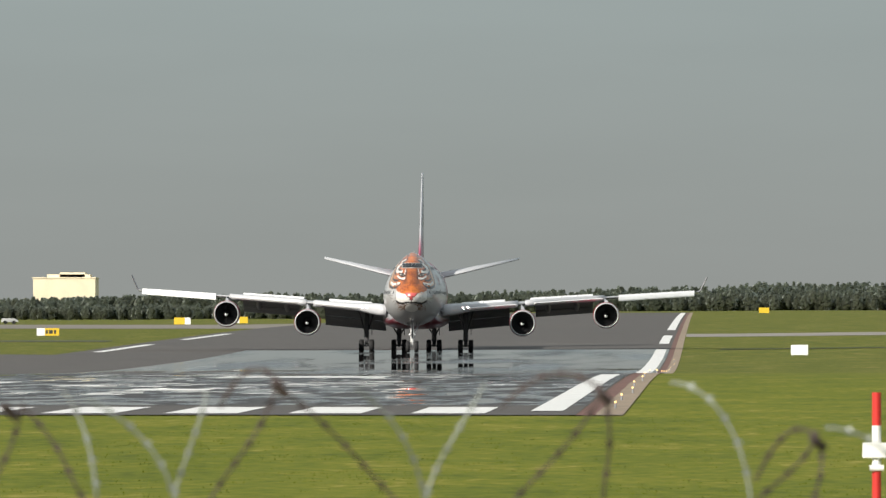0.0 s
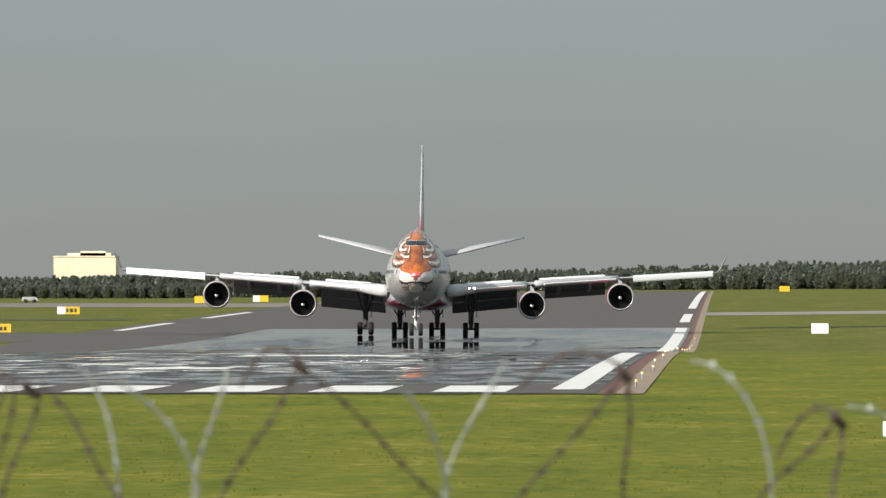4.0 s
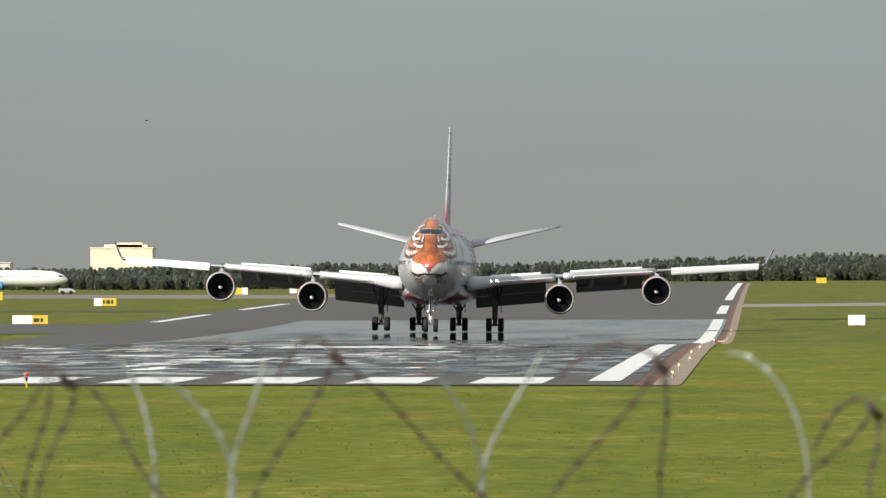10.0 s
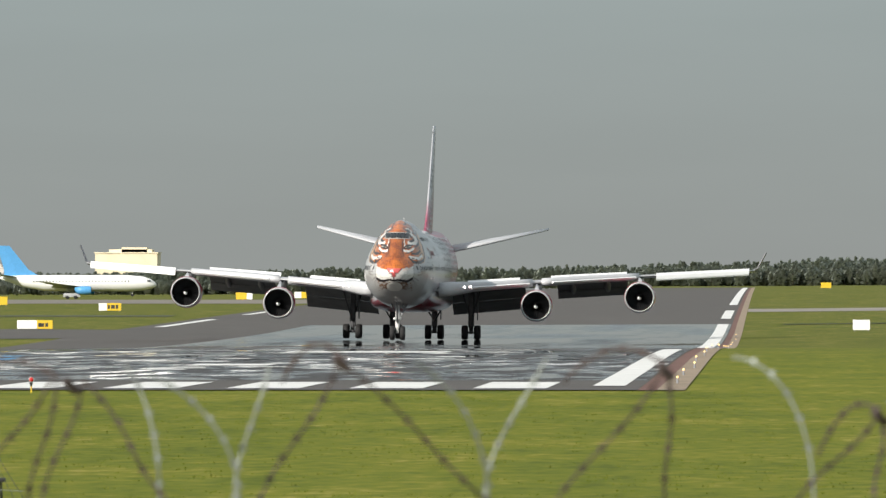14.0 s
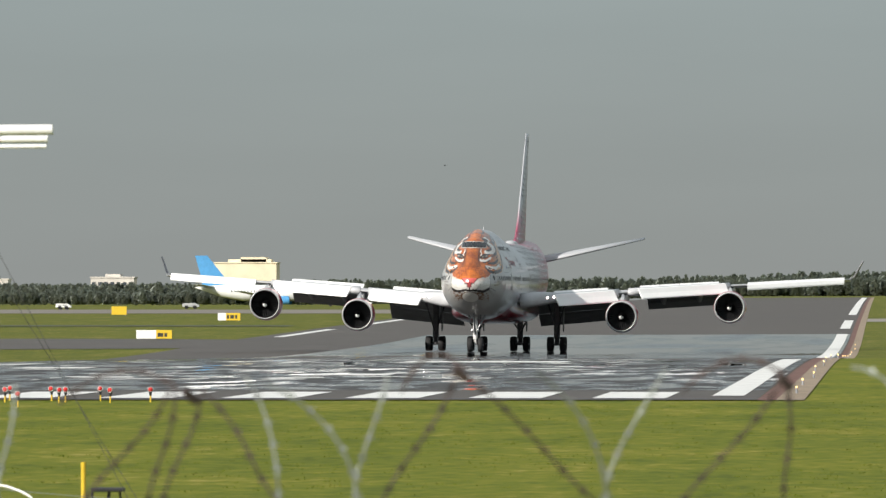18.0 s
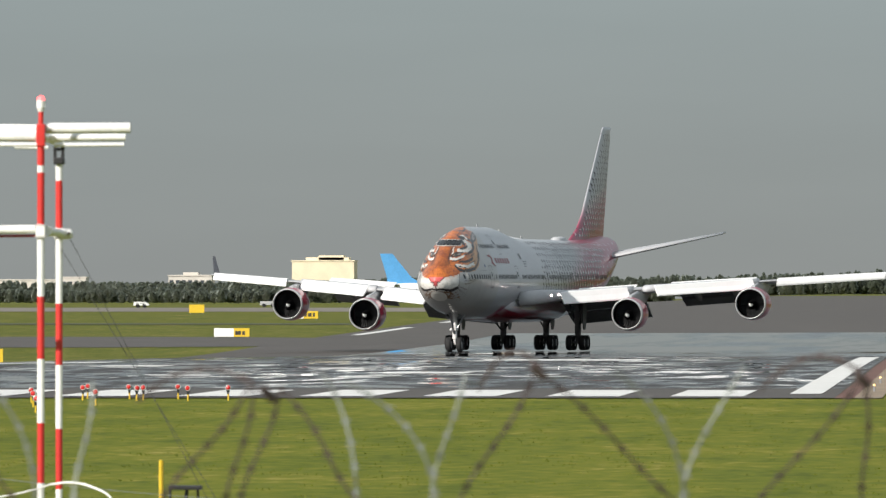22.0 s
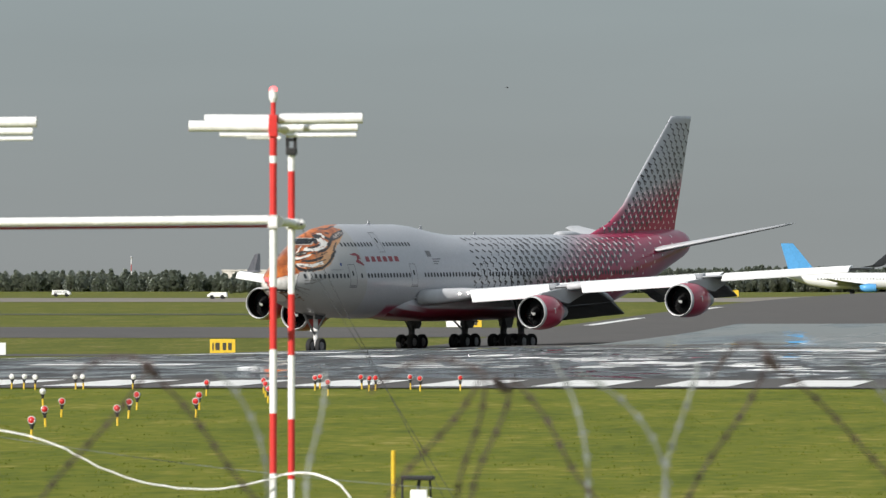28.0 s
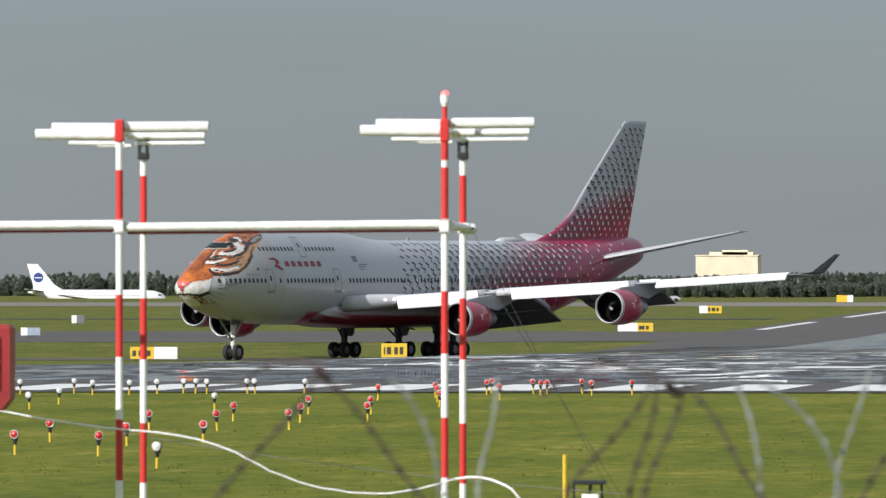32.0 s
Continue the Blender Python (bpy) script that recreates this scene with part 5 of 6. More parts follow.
part("housing", bm, M["box_red"], cab)
bm = bmesh.new()
rod(bm, (0, 0, 0), (0, 0, 1.86), 0.05, seg=12)
part("post", bm, M["metal"], cab)
bm = bmesh.new()
box(bm, -0.2, 0.2, -0.165, -0.15, 2.0, 2.45, 0.005)
part("door", bm, M["box_red"], cab)


def tube(name, pts, r, material, seg=6, parent=None, label=""):
    """A bent wire through points."""
    cu = bpy.data.curves.new(name, "CURVE")
    cu.dimensions, cu.bevel_depth, cu.bevel_resolution, cu.use_fill_caps = "3D", r, 2, True
    sp = cu.splines.new("POLY")
    sp.points.add(len(pts) - 1)
    for p, q in zip(sp.points, pts):
        p.co = (*q, 1)
    cu.materials.append(material)
    tmp = bpy.data.objects.new(name, cu)
    me = bpy.data.meshes.new_from_object(tmp)
    bpy.data.objects.remove(tmp)
    ob = new(name, me)
    if parent:
        ob.parent = parent
    if label:
        ob["label"] = label
    return ob


def sag(a, b, drop, n=14):
    a, b = Vector(a), Vector(b)
    out = []
    for i in range(n + 1):
        t = i / n
        p = a.lerp(b, t)
        p.z -= drop * 4 * t * (1 - t)
        out.append(tuple(p))
    return out


def wavy(pts, amp, seed):
    random.seed(seed)
    return [(x + random.uniform(-amp, amp), y, z + random.uniform(-amp, amp)) for x, y, z in pts]


# guy wires from the end mast
for x0, z0, x1 in ((-7.69, 3.36, -5.93), (-7.75, 3.24, -5.75)):
    tagged(tube("guy_wire", [(x0, DM + 1.42, z0), (x1, DM + 1.6, 0.0)], 0.0026, M["guy"]), "thin dark steel guy wire of the mast", "wire", "guy wires")
# loose white cable along the masts
cable = sag((-7.68, DM - 0.1, 1.24), (-9.44, DM - 0.4, 1.42), 0.20, 16) + sag((-9.5, DM - 0.4, 1.46), (-10.5, DM - 0.4, 1.66), -0.05, 6)[:-1] + sag((-10.6, DM - 0.4, 1.67), (-13.0, DM - 0.4, 2.2), 0.06, 8)
tagged(tube("slack_cable", wavy(cable, 0.006, 5), 0.008, M["cable_white"]), "slack white cable hanging between the masts", "cable")
tagged(tube("slack_cable", wavy(sag((-7.68, DM - 0.1, 1.24), (-7.18, DM - 0.3, 1.16), -0.05, 8), 0.004, 6) + [(-7.1, DM - 0.3, 1.06), (-7.02, DM - 0.3, 0.8), (-6.95, DM - 0.3, 0.01)], 0.010, M["cable_white"]), "white cable end running down to the ground", "cable")
tagged(tube("thin_line", sag((-12.4, DM + 3, 1.85), (-6.5, DM + 3, 1.05), 0.1, 12), 0.0035, M["wire_pale"]), "thin pale line strung over the grass", "wire")

# yellow marker post and the little tripod beside it
post = empty("marker_post", pose(-7.54, 85.0, 0), label="short weathered yellow marker post", category="post")
bm = bmesh.new()
loft(bm, [[(0.022 * math.cos(q), 0.022 * math.sin(q), z) for q in np.linspace(0, 2 * math.pi, 10, endpoint=False)] for z in (0.0, 1.25, 1.29)])
part("stake", bm, M["yellow"], post)
mon = empty("field_monitor", pose(-7.28, 84.6, 0), label="small black and white field monitor on a tripod", category="monitor")
bm = bmesh.new()
box(bm, -0.15, 0.16, -0.1, 0.1, 1.02, 1.06, 0.01)
part("top_plate", bm, M["black"], mon, "black top plate")
bm = bmesh.new()
rod(bm, (-0.14, 0, 1.02), (-0.14, 0, 0.0), 0.012, seg=8)
part("leg", bm, M["black"], mon)
bm = bmesh.new()
rod(bm, (0.02, 0, 1.02), (-0.12, 0, 0.0), 0.016, seg=8)
part("leg", bm, M["black"], mon)
bm = bmesh.new()
rod(bm, (0.12, 0, 1.02), (0.16, 0.1, 0.0), 0.012, seg=8)
part("leg", bm, M["black"], mon)
for x0, x1, z0, z1 in ((-0.06, 0.1, 0.84, 0.93), (0.0, 0.14, 0.7, 0.86)):
    bm = bmesh.new()
    box(bm, x0, x1, -0.09, -0.02, z0, z1, 0.01)
    part("case", bm, M["pole_white"], mon, "white instrument case")

# short red and white mast near the fence
sm = empty("marker_mast", pose(1.73, 90.0, 0), label="short red and white mast with a white box", category="mast")
for z1, z0, red in ((2.05, 1.72, True), (1.72, 1.28, False), (1.28, 0.7, True), (0.7, 0.3, False), (0.3, 0, True)):
    bm = bmesh.new()
    rod(bm, (0, 0, z0), (0, 0, z1), 0.045, seg=16)
    part("pole_band", bm, M["pole_red" if red else "pole_white"], sm)
bm = bmesh.new()
box(bm, -0.14, 0.14, -0.08, 0.08, 1.40, 1.55, 0.01)
part("box", bm, M["pole_white"], sm, "white junction box")
bm = bmesh.new()
rod(bm, (-0.07, -0.05, 1.3), (0.07, -0.05, 1.3), 0.03, seg=10)
part("clamp", bm, M["pole_white"], sm)

# ---- lights in the grass ----
RED_LIGHTS = [(-23.44, 156.6), (-24.82, 170.3), (-21.82, 155.5), (-22.74, 165.9), (-24.8, 184.3), (-21.72, 169.0), (-23.39, 184.3), (-24.79, 198.1), (-22.08, 185.8), (-23.1, 196.4), (-24.53, 210.2), (-23.09, 210.2), (-21.83, 198.1),
              (-25.97, 238.0), (-25.19, 244.5), (-22.96, 223.8), (-24.22, 235.5), (-24.5, 251.4), (-24.78, 255.7), (-22.97, 239.3), (-23.44, 254.2), (-22.86, 250.0), (-22.8, 251.4), (-22.06, 254.2), (-21.43, 250.0), (-20.42, 251.4)]
WHITE_LIGHTS = [(-37.48, 251.4), (-32.32, 218.3), (-33.05, 228.3), (-36.36, 254.2), (-35.24, 250.0), (-34.21, 250.0), (-33.79, 252.8), (-33.23, 254.2), (-32.88, 254.2), (-32.38, 252.8), (-31.4, 254.2), (-31.18, 254.2), (-29.78, 254.2), (-27.64, 217.3), (-19.32, 144.5)]


def approach_light(x, y, lens, label, h=0.40):
    t = empty("approach_light", pose(x, y, ground_z(x, y), 0, 0, random.uniform(-12, 12)), label=label, category="light", group="approach lights")
    bm = bmesh.new()
    rod(bm, (0, 0, -0.03), (0, 0, h * 0.45), 0.024, seg=10)
    part("stake", bm, M["yellow"], t, "yellow stake")
    bm = bmesh.new()
    rod(bm, (0, 0, h * 0.45), (0, 0, h * 0.72), 0.028, 0.04, seg=10)
    box(bm, -0.045, 0.045, -0.04, 0.05, h * 0.62, h * 0.78, 0.01)
    part("holder", bm, M["black"], t)
    bm = bmesh.new()
    lathe(bm, [(0.10, 0.02), (0.06, 0.065), (-0.02, 0.076), (-0.06, 0.076), (-0.065, 0.070)], centre=(0, 0, h * 0.9), seg=18)
    part("lamp_housing", bm, M["rim"], t, smooth=True)
    bm = bmesh.new()
    lathe(bm, [(-0.062, 0.064), (-0.085, 0.045), (-0.092, 0.0)], centre=(0, 0, h * 0.9), seg=18)
    part("lens", bm, lens, t, smooth=True)
    bm = bmesh.new()
    lathe(bm, [(-0.05, 0.078), (-0.068, 0.077), (-0.071, 0.071), (-0.066, 0.064)], centre=(0, 0, h * 0.9), seg=18)
    part("lens_ring", bm, M["pale_metal"], t, "pale metal ring", smooth=True)
    return t


random.seed(21)
first = None
for spots, lens, lab in ((RED_LIGHTS, M["lens_red"], "red approach light on a yellow stake in the grass"), (WHITE_LIGHTS, M["lens_white"], "clear approach light on a yellow stake in the grass")):
    first = None
    for x, y in spots:
        # the western ones stand a little further out
        x -= 0.0007 * y * ease(5.6, 6.6, math.degrees(math.atan2(-x, y)))
        if first is None:
            first = approach_light(x, y, lens, lab)
        else:
            copy_thing(first, pose(x, y, ground_z(x, y), random.uniform(-4, 4), random.uniform(-4, 4), random.uniform(-14, 14)))

# low amber lights along the shoulder
random.seed(8)
first = None
for i in range(16):
    y = 275 + 26 * i + 0.9 * i * i
    x = -2.65
    if first is None:
        first = empty("edge_light", pose(x, y, ground_z(x, y) + 0.02), label="small lit amber runway edge light", category="light", group="edge lights")
        bm = bmesh.new()
        rod(bm, (0, 0, 0), (0, 0, 0.16), 0.04, 0.03, seg=10)
        part("base", bm, M["rim"], first)
        bm = bmesh.new()
        bmesh.ops.create_uvsphere(bm, u_segments=10, v_segments=6, radius=0.034, matrix=Matrix.Translation((0, 0, 0.2)))
        part("globe", bm, M["edge_glow"], first, "glowing amber globe")
    else:
        copy_thing(first, pose(x + random.uniform(-0.1, 0.1), y, ground_z(x, y) + 0.02))


# ---- guidance signs ----
def sign(x, y, panels, h, legs=0.25, label="yellow and white airfield guidance sign", bars=()):
    """panels: (width, colour) from left to right; bars: unreadable writing as (panel start, width, low, high)."""
    s = empty("guidance_sign", pose(x, y, ground_z(x, y)), label=label, category="sign", group="guidance signs")
    w = sum(p[0] for p in panels)
    x0 = -w / 2
    for pw, col in panels:
        bm = bmesh.new()
        box(bm, x0, x0 + pw, -0.12, 0.12, legs, legs + h, 0.02)
        part("panel", bm, M[col], s, "yellow face" if col == "yellow" else "white face")
        x0 += pw
    for bx, bw, z0, z1 in bars:
        bm = bmesh.new()
        box(bm, -w / 2 + bx, -w / 2 + bx + bw, -0.135, -0.121, legs + z0, legs + z1)
        part("legend_bar", bm, M["sign_black"], s, "black legend as a plain bar")
    for lx in (-w / 2 + 0.2, w / 2 - 0.2):
        bm = bmesh.new()
        rod(bm, (lx, 0, -0.05), (lx, 0, legs + 0.05), 0.04, seg=8)
        part("leg", bm, M["metal"], s)
    return s


sign(-76.8, 950, ((2.1, "white"), (1.65, "yellow")), 0.9, 0.12, bars=((2.25, 0.25, 0.2, 0.6), (2.45, 0.4, 0.2, 0.6), (2.98, 0.3, 0.2, 0.6)))
sign(-87.0, 1200, ((1.1, "white"), (1.9, "yellow")), 1.0, 0.15, bars=((1.2, 0.3, 0.25, 0.75), (1.65, 0.5, 0.25, 0.75), (2.3, 0.3, 0.25, 0.75)))
sign(-79.2, 735, ((2.1, "yellow"),), 1.2, 0.12, "yellow taxi sign with black legend", bars=((0.2, 0.12, 0.3, 0.9), (0.45, 0.35, 0.3, 0.9), (1.05, 0.3, 0.3, 0.9), (1.5, 0.3, 0.3, 0.9)))
sign(-99.7, 740, ((2.0, "yellow"), (1.95, "white")), 1.0, 0.12, bars=((0.2, 0.3, 0.25, 0.7), (0.7, 0.35, 0.25, 0.7), (1.2, 0.5, 0.25, 0.7)))
sign(9.9, 925, ((1.75, "white"),), 1.05, 0.15, "white-backed airfield sign seen from behind")
sign(13.6, 2000, ((2.3, "yellow"),), 1.2, 0.25, "yellow airfield sign beyond the service road")
sign(-91, 1580, ((1.9, "yellow"), (1.0, "white")), 1.2, 0.2)
sign(-111, 1310, ((2.2, "yellow"),), 1.2, 0.2, "yellow taxi sign in the far grass")
sign(-87, 1700, ((1.3, "white"), (1.6, "yellow")), 1.2, 0.2, "white and yellow sign far along the taxiway")
sign(-149, 1040, ((0.6, "white"), (0.9, "flap")), 0.9, 0.2, "white and dark grey airfield board")
sign(-134.5, 905, ((0.7, "white"), (1.3, "board_blue")), 0.8, 0.2, "white and pale blue airfield board")

# ---- coiled wire on the fence in front ----
FD = 22.0
DARK = [(-2.55, 2.62, -2.28, 2.30, 0), (-2.55, 2.62, -2.80, 2.30, 0), (-1.72, 2.59, -1.78, 2.30, 0.1), (-1.66, 2.59, -1.75, 2.30, 0.1), (-1.66, 2.58, -1.48, 2.33, 0), (-1.72, 2.59, -1.92, 2.33, 0), (-1.03, 2.64, -0.69, 2.32, 0), (-1.04, 2.64, -1.21, 2.32, 0), (-0.24, 2.62, -0.23, 2.30, 0), (-0.24, 2.62, -0.49, 2.30, 0), (0.28, 2.51, 0.28, 2.30, 0), (0.28, 2.51, 0.11, 2.32, 0)]
PALE = [(-1.57, 2.62, -1.48, 2.30, 2), (-1.50, 2.60, -1.28, 2.30, 2), (-1.21, 2.62, -1.28, 2.30, 0.3), (-0.84, 2.63, -0.67, 2.30, 2), (-0.53, 2.64, -0.67, 2.30, 0.25), (-0.08, 2.64, 0.12, 2.30, 1), (-2.39, 2.60, -2.26, 2.30, 2), (-2.13, 2.60, -2.16, 2.30, 0.3), (0.30, 2.53, 0.52, 2.30, 1)]
ARCS = [(-2.75, 2.59, -2.55, 2.62, 0.03), (-2.02, 2.55, -1.72, 2.59, 0.06), (-1.18, 2.58, -1.03, 2.64, 0.06), (-0.49, 2.58, -0.24, 2.62, 0.06), (0.13, 2.40, 0.28, 2.51, 0.06)]
fence = empty("security_fence", pose(0, FD, 0), label="security fence topped with rusty coiled barbed wire", category="fence")


def barbs(pts, parent, material, step):
    """Small pressed blades along a wire."""
    bm = bmesh.new()
    run = 0.0
    for p, q in zip(pts, pts[1:]):
        p, q = Vector(p), Vector(q)
        run += (q - p).length
        if run > step:
            run = 0
            d = (q - p).normalized()
            side = d.cross(Vector((0, 1, 0))).normalized()
            for sg in (1, -1):
                v = [bm.verts.new(q - d * 0.010 + Vector((0, 0.003 * sg, 0))), bm.verts.new(q + d * 0.010 + Vector((0, -0.003 * sg, 0))), bm.verts.new(q + side * sg * 0.012 + d * 0.010)]
                bm.faces.new(v)
    tagged(part("barbing", bm, material, parent), kind="stuff")


random.seed(3)
for k, (store, matl, r) in enumerate(((DARK, M["wire"], 0.0036), (PALE, M["wire_pale"], 0.0036))):
    for x0, z0, x1, z1, b in store:
        depth = random.uniform(-0.25, 0.25)
        pts = []
        lo = 0.55  # carries on below to the foot of the coil
        for i in range(26):
            t = i / 25 * 1.9
            if b == 2:
                u = min(t, 1.0)
                x = x0 + (x1 - x0) * math.sin(u * math.pi / 2) - (0.10 * (t - 1) ** 2 * math.copysign(1, x1 - x0) if t > 1 else 0)
                z = z0 - (z0 - z1) * (0.5 * (1 - math.cos(u * math.pi / 2)) + 0.5 * u) - (z0 - z1) * max(t - 1, 0)
            elif b == 1:
                x = x0 + (x1 - x0) * math.sin(min(t, 1.0) * math.pi / 2) - (0.10 * (t - 1) ** 2 * math.copysign(1, x1 - x0) if t > 1 else 0)
                z = z0 - (z0 - z1) * (1 - math.cos(min(t, 1) * math.pi / 2)) - (z0 - z1) * 1.0 * max(t - 1, 0)
            else:
                x = x0 + (x1 - x0) * (t + b * math.sin(t * math.pi)) + 0.012 * math.sin(t * 5)
                z = z0 - (z0 - z1) * t
            pts.append((x, depth * (1 - 0.5 * t), z))
        w = tube("coil_wire", pts, r, matl, parent=fence, label="rusty barbed coil wire" if k == 0 else "galvanised coil wire")
        barbs(pts, w, matl, 0.05)
for x0, z0, x1, z1, up in ARCS:
    pts = sag((x0, 0.1, z0), (x1, 0.0, z1), -up, 16)
    w = tube("coil_wire", pts, 0.0042, M["wire"], parent=fence, label="rusty barbed coil wire")
    barbs(pts, w, M["wire"], 0.05)
for x in (-2.55, -1.69, -1.03, -0.24, 0.28):
    z = {-2.55: 2.62, -1.69: 2.585, -1.03: 2.64, -0.24: 2.62, 0.28: 2.51}[x]
    bm = bmesh.new()
    rod(bm, (x - 0.015, 0.0, z), (x + 0.015, 0.02, z - 0.03), 0.012, seg=8)
    part("clip", bm, M["wire"], fence, "rusted clip")
for x in (-4.2, -1.35, 1.5):
    bm = bmesh.new()
    rod(bm, (x, 0.1, 0), (x, 0.1, 2.12), 0.03, seg=10)
    part("fence_post", bm, M["metal"], fence, "steel post")
for z in (0.3, 1.1, 2.1):
    bm = bmesh.new()
    rod(bm, (-4.2, 0.1, z), (1.5, 0.1, z), 0.004, seg=6)
    part("line_wire", bm, M["wire_pale"], fence)


# ---- woods on the horizon ----
# rise of the treetops over the eye, in degrees, by bearing west of north
TOP_AZ = [-1.2, -0.9, -0.2, 0.5, 1.05, 1.9, 2.6, 3.15, 3.5, 4.0, 4.6, 5.5, 6.3, 6.7, 7.1, 7.7, 8.5]
TOP_EL = [0.228, 0.224, 0.212, 0.197, 0.172, 0.152, 0.160, 0.138, 0.150, 0.127, 0.116, 0.117, 0.122, 0.147, 0.124, 0.149, 0.140]


def quad_cloud(name, co, material, parent):
    """One mesh of loose four-sided leaf clumps."""
    n = len(co) // 4
    me = bpy.data.meshes.new(name)
    me.vertices.add(4 * n)
    me.vertices.foreach_set("co", co.astype(np.float32).ravel())
    me.loops.add(4 * n)
    me.loops.foreach_set("vertex_index", np.arange(4 * n, dtype=np.int32))
    me.polygons.add(n)
    me.polygons.foreach_set("loop_start", np.arange(0, 4 * n, 4, dtype=np.int32))
    me.polygons.foreach_set("loop_total", np.full(n, 4, dtype=np.int32))
    me.update()
    me.materials.append(material)
    ob = new(name, me)
    ob.parent = parent
    return tagged(ob, kind="stuff")


def wood(name, x0, x1, y, z0, share, n, seed, label, clumps=190):
    """A far belt of trees: tapered trunks under crowns of many leaf clumps."""
    rs = np.random.RandomState(seed)
    x = x0 + (x1 - x0) * (np.arange(n) + rs.rand(n)) / n
    yy = y + rs.uniform(-9, 9, n)
    top = EYE + yy * np.radians(np.interp(np.degrees(np.arctan2(-x, yy)), TOP_AZ, TOP_EL)) - z0
    wave = np.array([0.10 * noise.noise((v * 0.05, seed, 0)) + 0.10 * noise.noise((v * 0.16, seed, 3)) for v in x])
    ht = top * share * (0.93 + wave) * rs.uniform(0.72, 1.06, n)
    tr_v, tr_f = [], []
    for i in range(n):
        b = len(tr_v)
        for zz, r in ((0, 0.22), (ht[i] * 0.7, 0.06)):
            for q in range(5):
                tr_v.append((x[i] + r * math.cos(q * 1.2566), yy[i] + r * math.sin(q * 1.2566), z0 + zz))
        for q in range(5):
            tr_f.append((b + q, b + (q + 1) % 5, b + 5 + (q + 1) % 5, b + 5 + q))
    w = np.repeat(ht * rs.uniform(0.28, 0.48, n), clumps)
    H = np.repeat(ht, clumps)
    m = n * clumps
    spire = np.repeat(rs.rand(n) < 0.04, clumps)
    lean = np.repeat(rs.uniform(0.7, 1.0, n), clumps)
    t = rs.rand(m) ** 0.85
    rad = w * np.where(spire, (1 - t) ** 0.8, np.sqrt(np.maximum(0.03, 1 - (2 * t - lean) ** 2)) * (0.75 + 0.25 * rs.rand(m)))
    an, rr = rs.uniform(0, 6.283, m), rad * rs.rand(m) ** 0.35
    c = np.stack([np.repeat(x, clumps) + rr * np.cos(an), np.repeat(yy, clumps) + rr * np.sin(an), z0 + H * (0.03 + 0.97 * t)], 1)
    face = np.stack([np.cos(an), np.sin(an), np.full(m, 0.55)], 1) + rs.uniform(-0.6, 0.6, (m, 3))
    face /= np.linalg.norm(face, axis=1)[:, None]
    u = np.cross(face, rs.uniform(-1, 1, (m, 3)))
    u /= np.linalg.norm(u, axis=1)[:, None] + 1e-9
    v = np.cross(face, u)
    sz = rs.uniform(0.28, 0.85, m)[:, None]
    co = np.stack([c + u * sz, c + v * sz * 0.8, c - u * sz * 0.9, c - v * sz * 0.7], 1).reshape(-1, 3)
    g = empty(name, label=label, category="woods", kind="stuff")
    tagged(mesh_ob("trunks", tr_v, tr_f, M["trunk"], g), kind="stuff")
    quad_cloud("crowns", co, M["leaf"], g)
    return g


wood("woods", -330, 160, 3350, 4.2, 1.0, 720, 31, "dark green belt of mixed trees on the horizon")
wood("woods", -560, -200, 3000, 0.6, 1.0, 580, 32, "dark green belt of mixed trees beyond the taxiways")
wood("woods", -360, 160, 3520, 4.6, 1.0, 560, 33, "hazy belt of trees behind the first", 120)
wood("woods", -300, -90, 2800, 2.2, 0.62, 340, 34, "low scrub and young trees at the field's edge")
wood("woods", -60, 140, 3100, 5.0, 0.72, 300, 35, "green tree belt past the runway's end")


# ---- far buildings ----
def building(x, y, z, w, d, h, wall, label, steps=(), rows=2, cols=8):
    b = empty("building", pose(x, y, z), label=label, category="building")
    bm = bmesh.new()
    box(bm, -w / 2, w / 2, -d / 2, d / 2, -1, h)
    part("wall", bm, M[wall], b)
    bm = bmesh.new()
    box(bm, -w / 2 - 0.3, w / 2 + 0.3, -d / 2 - 0.3, d / 2 + 0.3, h, h + 0.5)
    part("roof", bm, M[wall], b)
    for x0, x1, hh in steps:
        bm = bmesh.new()
        box(bm, x0, x1, -d / 3, d / 3, h + 0.5, h + hh)
        part("roof_block", bm, M[wall], b)
    for r in range(rows):
        for c in range(cols):
            cx, cz = -w / 2 + (c + 0.5) * w / cols, h * (r + 0.5) / rows
            bm = bmesh.new()
            box(bm, cx - w / cols * 0.3, cx + w / cols * 0.3, -d / 2 - 0.06, -d / 2 + 0.05, cz - 0.7, cz + 0.7)
            part("window", bm, M["bldg_win"], b)
    return b


building(-251, 3560, 4, 24.5, 20, 14.0, "cream", "cream-coloured hangar-like building above the trees", steps=((-7, 10, 1.6), (-2, 8, 2.4)), rows=0, cols=0)
building(-302, 3540, 3, 17, 15, 9.2, "bldg", "pale building half hidden by trees", steps=((-3, 3, 1.5),), rows=2, cols=7)
building(-370, 3560, 3, 26, 15, 7.5, "bldg", "long pale building behind the trees", rows=1, cols=10)
building(-352, 3580, 3, 10, 12, 8.6, "bldg", "low pale building behind the trees", rows=2, cols=4)

# lattice mast with a ball on top
lm = empty("far_mast", pose(-413, 3500, 2.5), label="slim red and white mast with a ball on top", category="mast")
for k in range(5):
    bm = bmesh.new()
    rod(bm, (0, 0, k * 2.6), (0, 0, (k + 1) * 2.6), 0.14, seg=8)
    part("mast_band", bm, M["pole_red" if k % 2 else "pole_white"], lm)
bm = bmesh.new()
bmesh.ops.create_uvsphere(bm, u_segments=12, v_segments=8, radius=0.45, matrix=Matrix.Translation((0, 0, 13.3)))
